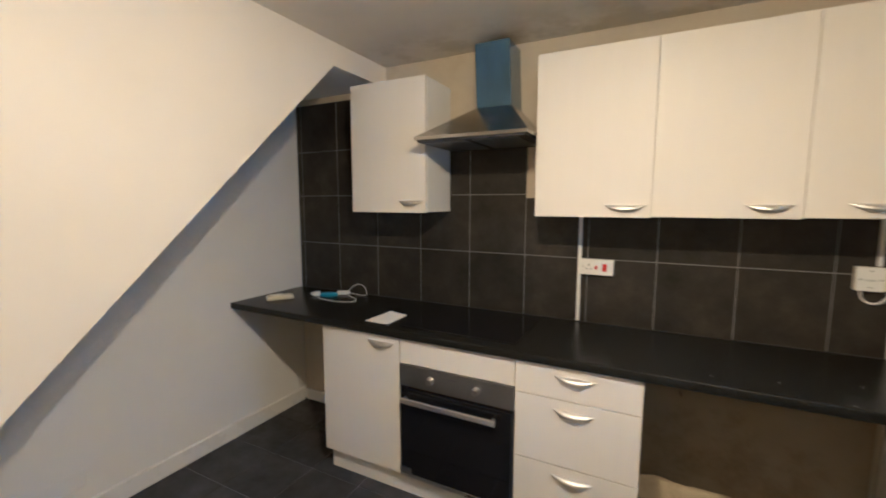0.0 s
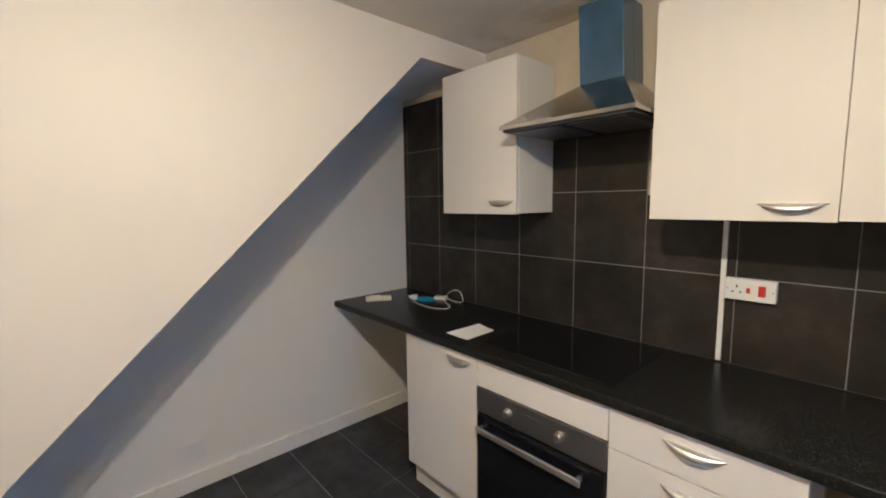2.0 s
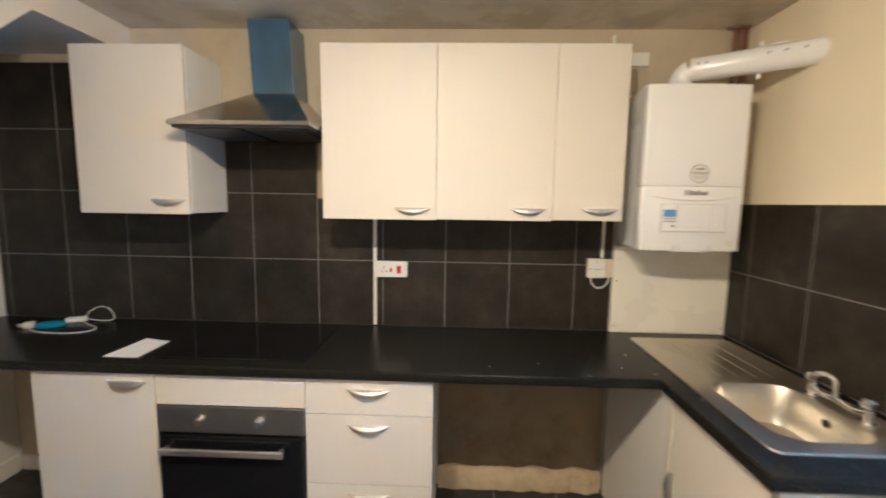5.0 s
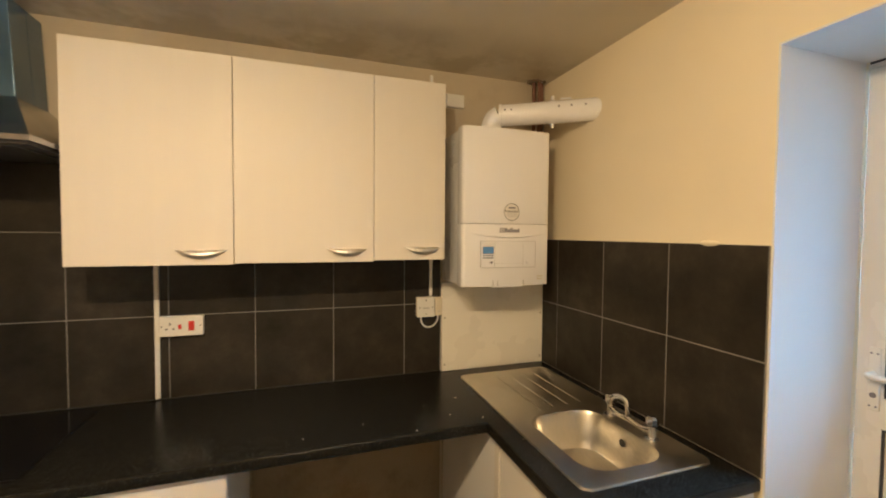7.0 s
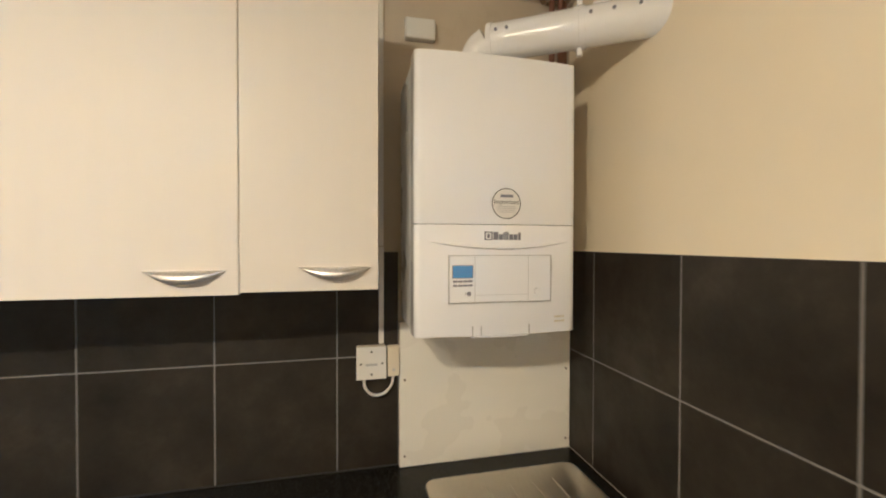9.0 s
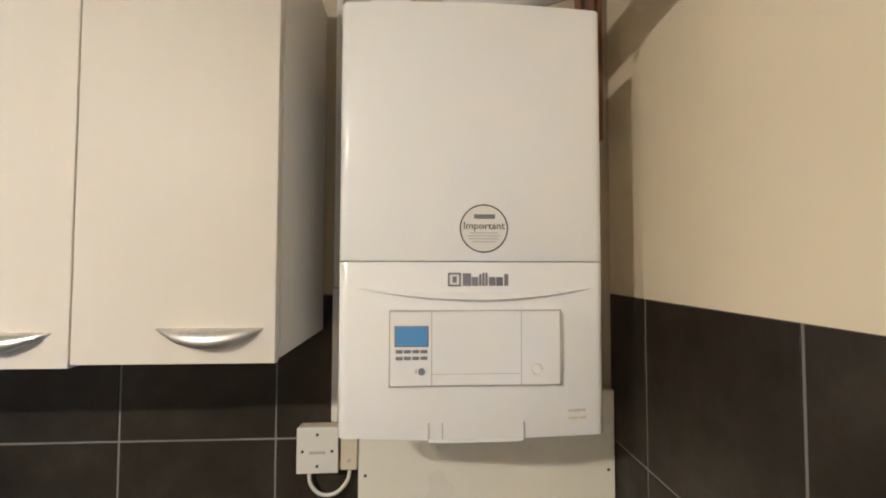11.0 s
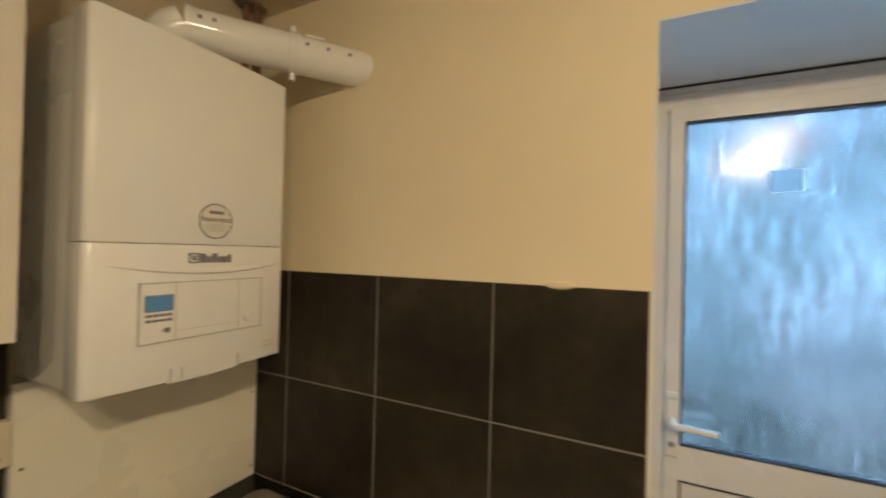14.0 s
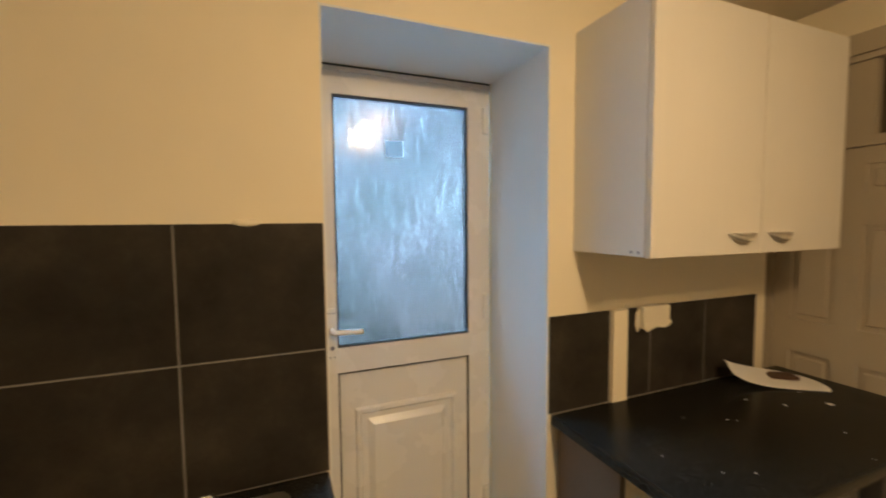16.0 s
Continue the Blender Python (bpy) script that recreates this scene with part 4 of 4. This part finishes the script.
for z in (0.35, 1.1861, 1.9443):
    hg = tube([(DX - 0.004, 2.2339, z), (DX - 0.004, 2.2339, z + 0.034)], 0.008, 12)
    join(hg, tube([(DX - 0.004, 2.2339, z + 0.037), (DX - 0.004, 2.2339, z + 0.10)], 0.008, 12))
    box(DX - 0.004, DX + 0.0115, 2.2112, 2.2328, z, z + 0.10, 0.001, 1, into=hg)
    part("hinge", hg, "plastic", bd_, "worn white door hinge")
lbl = bmesh.new()
lbl.faces.new([lbl.verts.new((DX + 0.0174, y, z)) for y, z in ((2.572, 1.838), (2.634, 1.836), (2.635, 1.892), (2.573, 1.894))])
part("glass_sticker", lbl, "sticker", lf, "small square pale sticker")

# outside, beyond the pane
solid("backdrop", box(5.4, 5.42, -3.0, 8.0, -0.3, 5.5), "backdrop", "overcast daylight over a yard, blurred", "backdrop", "structure", (5.4, 2.5, 0))
solid("yard_ground", box(3.25, 5.4, -3.0, 8.0, -0.2, -0.12), "brick_out", "grey concrete yard outside the back door", "ground", "structure", (4.3, 2.5, -0.12))

# ---- the far corner: second run, cabinet, panelled door ----
rc = thing("wall_cabinet", (2.6, 1.69, 1.487), "white double-door wall cabinet beside the back door", "kitchen cabinet")
RX, RY0, RY1, RZ0, RZ1 = 2.470, 1.190, 2.095, 1.484, 2.203
rb = box(RX + 0.021, PX - 0.001, RY0, RY1, RZ0, RZ1, 0.001)
part("body", rb, "carcass", rc)
for y0, y1, hy in ((1.631, RY1 - 0.001, 1.718), (RY0 + 0.001, 1.627, 1.532)):
    d = part("door", box(RX, RX + 0.018, y0, y1, RZ0 - 0.002, RZ1, 0.0015, 2), "white_door", rc)
    bow_handle(d, RX, hy, RZ0 + 0.062, 0.135, -90)
for x in (2.510, 2.535):
    part("screw", disc((x, RY1, RZ0 + 0.012), (0, 1, 0), 0.004, 0.001, 10), "grey_ink", rc)

sw = cells([2.19, EAST - 0.001], [DOOR_Y + 0.016, 2.185], lambda i, j: True, "z", 0.893, 0.931)
bmesh.ops.bevel(sw, geom=[e for e in sw.edges if abs(e.verts[0].co.z - e.verts[1].co.z) < 1e-6 and all(abs(v.co.x - 2.19) < 1e-4 or abs(v.co.y - 2.185) < 1e-4 for v in e.verts)], offset=0.008, segments=4, profile=0.5, affect="EDGES")
smooth(solid("worktop", sw, "worktop", "black speckled worktop littered with paint flecks beside the back door", "worktop", "", (2.44, 1.7, 0.917)), 50)
solid("worktop_end_wall", box(2.50, EAST - 0.002, 2.135, 2.155, 0.0, 0.8925, 0.001), "brown_board", "brown board closing the end under the worktop", "panel", "", (2.6, 2.16, 0))
solid("support_post", box(2.215, 2.265, 1.43, 1.49, 0.0, 0.8925, 0.003), "dark", "dark square post under the worktop", "post", "", (2.21, 1.43, 0))
solid("wall_batten", box(EAST - 0.016, PX - 0.0005, 1.864, 1.931, 0.933, 1.268, 0.001), "wall", "cream vertical cover strip between wall tiles", "cover strip", "", (EAST, 1.93, 0.956))
so = thing("double_socket", (EAST, 1.775, 1.2), "old cream double socket on the dark tiles", "electric socket")
part("plate", box(EAST - 0.030, EAST - 0.0005, 1.671, 1.806, 1.192, 1.272, 0.004, 3), "cream_plastic", so)
part("torn_edge", prism([(1.668, 1.205), (1.700, 1.189), (1.742, 1.196), (1.790, 1.181), (1.809, 1.196), (1.806, 1.212), (1.668, 1.214)], "x", EAST - 0.034, EAST - 0.0302), "cream_plastic", so, "ragged strip of old wallpaper over the plate foot")
dg = prism([(1.806, 1.262), (1.822, 1.250), (1.826, 1.205), (1.814, 1.178), (1.806, 1.184)], "x", EAST - 0.012, EAST - 0.008)
part("torn_edge", dg, "cream_plastic", so)

# card and scraps on the worktop
card = bmesh.new()
n = 10
g = []
front = [Vector(p) for p in ((2.513, 1.100, 0.9325), (2.600, 1.240, 0.9325), (2.685, 1.400, 0.9325), (2.700, 1.412, 1.030))]
back = [Vector(p) for p in ((2.530, 1.070, 0.9325), (2.690, 0.930, 0.9325), (2.790, 1.150, 0.9325), (2.712, 1.414, 1.036))]


def along(pts, u):
    a, b, c, d = pts
    return a * (1 - u) ** 3 + b * 3 * u * (1 - u) ** 2 + c * 3 * u * u * (1 - u) + d * u ** 3


for i in range(21):
    row = []
    for j in range(n + 1):
        p = along(front, i / 20).lerp(along(back, i / 20), j / n)
        row.append(card.verts.new(p))
    g.append(row)
for i in range(20):
    for j in range(n):
        card.faces.new((g[i][j], g[i + 1][j], g[i + 1][j + 1], g[i][j + 1]))
ret = bmesh.ops.extrude_face_region(card, geom=card.faces[:])
bmesh.ops.translate(card, verts=[v for v in ret["geom"] if isinstance(v, bmesh.types.BMVert)], vec=(0, 0, 0.002))
bmesh.ops.recalc_face_normals(card, faces=card.faces)
smooth(solid("card_sheet", card, "paper", "curled white card lying on the black worktop", "card", "", (2.6, 1.27, 0.933)), 30)
wd = prism([(2.664, 1.197), (2.618, 1.095), (2.672, 1.070), (2.720, 1.160)], "z", 0.9375, 0.951)
solid("wood_offcut", wd, "wood", "dark brown offcut of wood on the card", "offcut", "", (2.62, 1.21, 0.96))
rnd = random.Random(4)
noted = [(2.457, 1.234), (2.512, 1.385), (2.325, 1.433), (2.45, 2.055), (2.335, 1.975)]
for k in range(13):
    x, y = rnd.uniform(2.2, 2.6), rnd.uniform(1.1, 2.0)
    if k < 5:
        x, y = noted[k]
    s = rnd.uniform(0.0015, 0.004) if k > 1 else (0.014, 0.006)[k]
    a = rnd.uniform(0, 3)
    pts = [(x + s * math.cos(a + t) * rnd.uniform(0.6, 1.2), y + s * math.sin(a + t) * rnd.uniform(0.6, 1.2)) for t in (0, 1.3, 2.4, 3.6, 5.0)]
    solid("paint_fleck", prism(pts, "z", 0.9315, 0.9323), "paper", "white paint fleck dropped on the worktop", "debris", "", (x, y, 0.9315), "paint flecks")

# panelled door in the south wall
pd = thing("panelled_door", (2.34, DOOR_Y - 0.05, 0), "cream painted panelled door behind the worktop", "door", "", "structure")
DL, DR = 2.310, 2.812
part("frame", cells([DL - 0.035, DL - 0.002, DR + 0.002, DR + 0.032], [0.0, 1.862, 1.900, 2.185, 2.215], lambda i, j: i in (0, 2) or j in (1, 3), "y", DOOR_Y - 0.10, DOOR_Y - 0.002), "pine", pd)
part("architrave", cells([DL - 0.105, DL - 0.030, DR + 0.028, DR + 0.088], [0.0, 2.208, 2.285], lambda i, j: i in (0, 2) or j == 1, "y", DOOR_Y + 0.0005, DOOR_Y + 0.014), "pine", pd)
lf2 = part("leaf", cells([DL, DL + 0.062, 2.516, 2.597, 2.748, DR], [0.004, 0.20, 1.008, 1.150, 1.562, 1.685, 1.795, 1.860], lambda i, j: not (i in (1, 3) and j in (1, 3, 5)), "y", DOOR_Y - 0.055, DOOR_Y - 0.015), "pine", pd)
for x0, x1 in ((DL + 0.062, 2.516), (2.597, 2.748)):
    for z0, z1 in ((0.20, 1.008), (1.150, 1.562), (1.685, 1.795)):
        pb = box(x0, x1, DOOR_Y - 0.045, DOOR_Y - 0.026, z0, z1)
        box(x0 + 0.020, x1 - 0.020, DOOR_Y - 0.027, DOOR_Y - 0.017, z0 + 0.020, z1 - 0.020, 0.007, 1, into=pb)
        part("panel", pb, "pine", lf2)
part("transom_pane", box(DL - 0.001, 2.499, DOOR_Y - 0.060, DOOR_Y - 0.052, 1.901, 2.184), "dusky_glass", pd, "dark glass pane over the door")
part("transom_rail", box(2.500, DR + 0.001, DOOR_Y - 0.055, DOOR_Y - 0.018, 1.9005, 2.1845), "pine", pd)
solid("wall_recess", box(DR + 0.089, PX + 0.45, SOUTH - 0.30, 1.049, -0.1, TOP - 0.001), "wall", "cream painted return beside the panelled door", "wall", "structure", (2.92, 0.9, 0))
# Unseen dark sheet, added to close the opening behind the door.
solid("south_backing", box(1.85, PX + 0.45, SOUTH - 0.29, SOUTH - 0.27, 0, TOP), "dark", "added dark sheet closing off the unseen space behind the panelled door", "wall", "structure", (2.3, SOUTH - 0.2, 0))

# ---- small things on the long worktop ----
for x, y, r in ((2.137, 3.736, 0.005), (2.061, 3.586, 0.004), (2.175, 3.530, 0.005), (1.985, 3.700, 0.0025), (1.730, 3.610, 0.0025), (1.520, 3.560, 0.003), (1.905, 3.500, 0.003), (2.235, 3.330, 0.004)):
    pts = [(x + r * math.cos(t) * rnd.uniform(0.5, 1.2), y + r * 0.7 * math.sin(t) * rnd.uniform(0.6, 1.2)) for t in (0, 1.1, 2.2, 3.4, 4.4, 5.3)]
    solid("plaster_crumb", prism(pts, "z", WORK + 0.0003, WORK + 0.0018), "old_plaster", "small pale plaster crumb on the black worktop", "debris", "", (x, y, WORK), "plaster crumbs")
dc = Vector((-0.40, 3.455, diag(3.455)))
sd = thing("detector", tuple(dc), "small round white detector under the sloping stair soffit", "detector")
dn = Vector((0, 0.968, -1.0)).normalized()
smooth(part("body", tube([dc, dc + dn * 0.004, dc + dn * 0.016, dc + dn * 0.020], [0.040, 0.042, 0.040, 0.030], 24), "plastic", sd))
nail = tube([(1.462, NORTH - 0.002, 0.610), (1.462, NORTH - 0.040, 0.606)], 0.004, 8)
part("pipe_stub", nail, "copper", wall_north, "short corroded pipe stub in the bare wall")
ph = thing("small_remote", (-0.91, 3.70, WORK), "small off-white plastic handset on the worktop", "remote control")
rm = box(-0.030, 0.030, -0.085, 0.085, 0.0, 0.030, 0.008, 3)
bmesh.ops.transform(rm, matrix=pose(-0.915, 3.700, WORK + 0.0005, 0, 0, -32), verts=rm.verts)
smooth(part("case", rm, "cream_plastic", ph))
rm = box(-0.020, 0.020, -0.060, 0.015, 0.0302, 0.036, 0.002)
bmesh.ops.transform(rm, matrix=pose(-0.915, 3.700, WORK + 0.0005, 0, 0, -32), verts=rm.verts)
part("keypad", rm, "plastic", ph)

ch = thing("charger", (-0.70, 3.88, WORK), "white plug with a blue adaptor and coiled cable", "charger")
pl = box(-0.025, 0.025, -0.025, 0.02, 0.0, 0.028, 0.006, 2)
for a in ((-0.016, -0.010, -0.042, -0.025, 0.010, 0.014), (0.010, 0.016, -0.042, -0.025, 0.010, 0.014), (-0.003, 0.003, -0.045, -0.025, 0.018, 0.024)):
    box(*a, into=pl)
bmesh.ops.transform(pl, matrix=pose(-0.775, 3.900, WORK + 0.0005, 0, 0, -50), verts=pl.verts)
part("plug", pl, "plastic", ch, "white three-pin plug")
ad = tube([(0, 0, 0), (0, 0, 0.004), (0, 0, 0.016), (0, 0, 0.022)], [0.046, 0.050, 0.050, 0.040], 28)
bmesh.ops.scale(ad, vec=(0.72, 1.25, 1.0), verts=ad.verts)
bmesh.ops.transform(ad, matrix=pose(-0.692, 3.925, WORK + 0.0005, 0, 0, -62), verts=ad.verts)
smooth(part("adaptor", ad, "blue", ch, "blue plastic adaptor"))
ad = box(-0.022, 0.022, -0.045, 0.045, 0.0, 0.024, 0.006, 2)
bmesh.ops.transform(ad, matrix=pose(-0.640, 4.015, WORK + 0.0005, 0, 0, -60), verts=ad.verts)
part("case", ad, "plastic", ch)
z = WORK + 0.004
cb = tube(curve_points([(-0.76, 3.88, z + 0.012), (-0.72, 3.85, z), (-0.62, 3.82, z), (-0.50, 3.82, z), (-0.43, 3.86, z), (-0.45, 3.92, z), (-0.53, 3.96, z + 0.003), (-0.585, 4.00, z + 0.010), (-0.57, 4.02, z + 0.050), (-0.53, 4.04, z + 0.074), (-0.48, 4.045, z + 0.062), (-0.455, 4.04, z + 0.012), (-0.50, 4.03, z + 0.002), (-0.60, 4.02, z + 0.012)], 7), 0.0024, 8)
smooth(part("cable", cb, "plastic", ch, "thin white coiled cable"))

pr = bmesh.new()
q4 = [(-0.092, 3.553), (0.066, 3.545), (0.062, 3.745), (-0.078, 3.782)]
n = 8
g = [[None] * (n + 1) for _ in range(n + 1)]
for i in range(n + 1):
    for j in range(n + 1):
        u, v = i / n, j / n
        x = (q4[0][0] * (1 - u) + q4[1][0] * u) * (1 - v) + (q4[3][0] * (1 - u) + q4[2][0] * u) * v
        y = (q4[0][1] * (1 - u) + q4[1][1] * u) * (1 - v) + (q4[3][1] * (1 - u) + q4[2][1] * u) * v
        g[i][j] = pr.verts.new((x, y, WORK + 0.001 + 0.010 * max(0, u - 0.55) ** 1.5 + 0.004 * max(0, v - 0.7)))
for i in range(n):
    for j in range(n):
        pr.faces.new((g[i][j], g[i + 1][j], g[i + 1][j + 1], g[i][j + 1]))
ret = bmesh.ops.extrude_face_region(pr, geom=pr.faces[:])
bmesh.ops.translate(pr, verts=[v for v in ret["geom"] if isinstance(v, bmesh.types.BMVert)], vec=(0, 0, 0.0012))
bmesh.ops.recalc_face_normals(pr, faces=pr.faces)
smooth(solid("folded_leaflet", pr, "paper", "folded white paper leaflet beside the hob", "paper", "", (0, 3.65, WORK)), 30)

# ceiling lamp
mx, my = (LAMPS[0][0] + LAMPS[1][0]) / 2, LAMPS[0][1]
pl_ = thing("ceiling_lamp", (mx, my, TOP), "white ceiling bar with two lit warm spot bulbs", "ceiling lamp")
part("bar", box(LAMPS[0][0] - 0.04, LAMPS[1][0] + 0.04, my - 0.02, my + 0.02, TOP - 0.028, TOP - 0.0005, 0.004, 2), "plastic", pl_)
for lx, ly, lz, aim in LAMPS:
    way = Vector(aim).normalized()
    c = Vector((lx, ly, lz)) - way * 0.031
    smooth(part("holder", tube([Vector((lx, my, TOP - 0.027)), c - way * 0.012, c], [0.009, 0.016, 0.020], 16), "plastic", pl_))
    bb = bmesh.new()
    bmesh.ops.create_uvsphere(bb, u_segments=20, v_segments=12, radius=0.030, matrix=Matrix.Translation((lx, ly, lz)))
    bulb = smooth(part("bulb", bb, "bulb", pl_, "warm lit bulb"), 180)
    bulb.visible_shadow = False

# ---- tiles ----
tile_meshes = {}


def tile(parent, center, size, material, bevel=0.0015):
    key = (tuple(round(v, 4) for v in size), material)
    if key not in tile_meshes:
        bm = box(-size[0] / 2, size[0] / 2, -size[1] / 2, size[1] / 2, -size[2] / 2, size[2] / 2, bevel)
        me = bpy.data.meshes.new("tile")
        bm.to_mesh(me)
        bm.free()
        me.materials.append(M[material])
        tile_meshes[key] = me
    ob = new("tile", tile_meshes[key])
    ob.parent = parent
    ob.location = Vector(center) - world_at(parent)
    return ob


J = 0.002


def wall_tiles(parent, axis, plane, us, vs, skip=lambda u, v: False):
    for u0, u1 in zip(us, us[1:]):
        for v0, v1 in zip(vs, vs[1:]):
            if skip((u0 + u1) / 2, (v0 + v1) / 2) or u1 - u0 < 0.01:
                continue
            du, dv = u1 - u0 - 2 * J, v1 - v0 - 2 * J
            if axis == "y":
                tile(parent, ((u0 + u1) / 2, plane + 0.004, (v0 + v1) / 2), (du, 0.008, dv), "tile")
            else:
                tile(parent, (plane + 0.003, (u0 + u1) / 2, (v0 + v1) / 2), (0.006, du, dv), "tile")


NX = [WEST + 0.002, -1.074, -0.733, -0.392, -0.050, 0.297, 0.643, 0.989, 1.320, 1.657, 1.998, 2.186]
NZ = [WORK, 1.260, 1.606, 1.925, 2.262]


def north_skip(x, z):
    return (x > 0.70 and z > 1.604) or (x > -0.30 and z > 1.925)


gb = cells([WEST + 0.001, -0.392, 0.643, 2.186], [WORK + 0.001, 1.585, 1.925, 2.260], lambda i, j: j == 0 or (j == 1 and i < 2) or i == 0, "y", NORTH + 0.0016, PY + 0.001)
part("grout_bed", gb, "grout", wall_north, "grey grout")
NZ_LOW = [WORK, 1.260, 1.585]
wall_tiles(wall_north, "y", NORTH, [x for x in NX if x <= 0.65], NZ, lambda x, z: x > -0.38 and z > 1.925)
wall_tiles(wall_north, "y", NORTH, [x for x in NX if x >= 0.64], NZ_LOW)
EY = [2.914, 3.253, 3.595, 3.937, 4.092]
part("grout_bed", box(EAST + 0.0014, PX + 0.001, 2.914, 4.092, WORK + 0.001, 1.586), "grout", wall_east, "grey grout")
wall_tiles(wall_east, "x", EAST, EY, [WORK, 1.249, 1.588])
SY = [SOUTH + 0.030, 1.439, 1.736, 1.862]
part("grout_bed", box(EAST + 0.0014, PX + 0.001, SY[0], 1.862, 0.932, 1.266), "grout", wall_east, "grey grout")
part("grout_bed", box(EAST + 0.0014, PX + 0.001, 1.933, 2.193, 0.932, 1.266), "grout", wall_east, "grey grout")
wall_tiles(wall_east, "x", EAST, SY, [0.932, 1.268])
wall_tiles(wall_east, "x", EAST, [1.933, 2.194], [0.932, 1.268])
fl = bmesh.new()
bmesh.ops.create_icosphere(fl, subdivisions=2, radius=1.0, matrix=Matrix.Translation((EAST - 0.001, 3.095, 1.589)) @ Matrix.Diagonal((0.006, 0.036, 0.010, 1)))
smooth(part("filler_blob", fl, "wall", wall_east, "blob of filler on a chipped tile"))

# floor tiles, 0.338 m apart
fx0, fy0, step = -1.098, 3.790, 0.3365
for i in range(-1, 13):
    for j in range(-9, 2):
        x0, x1 = max(fx0 + 0.338 * i, WEST + 0.0), min(fx0 + 0.338 * (i + 1), PX)
        y0, y1 = max(fy0 + step * j, DOOR_Y), min(fy0 + step * (j + 1), PY)
        if x1 - x0 > 0.02 and y1 - y0 > 0.02:
            tile(floor, ((x0 + x1) / 2, (y0 + y1) / 2, -0.004), (x1 - x0 - 0.004, y1 - y0 - 0.004, 0.008), "floor_tile", 0.0012)
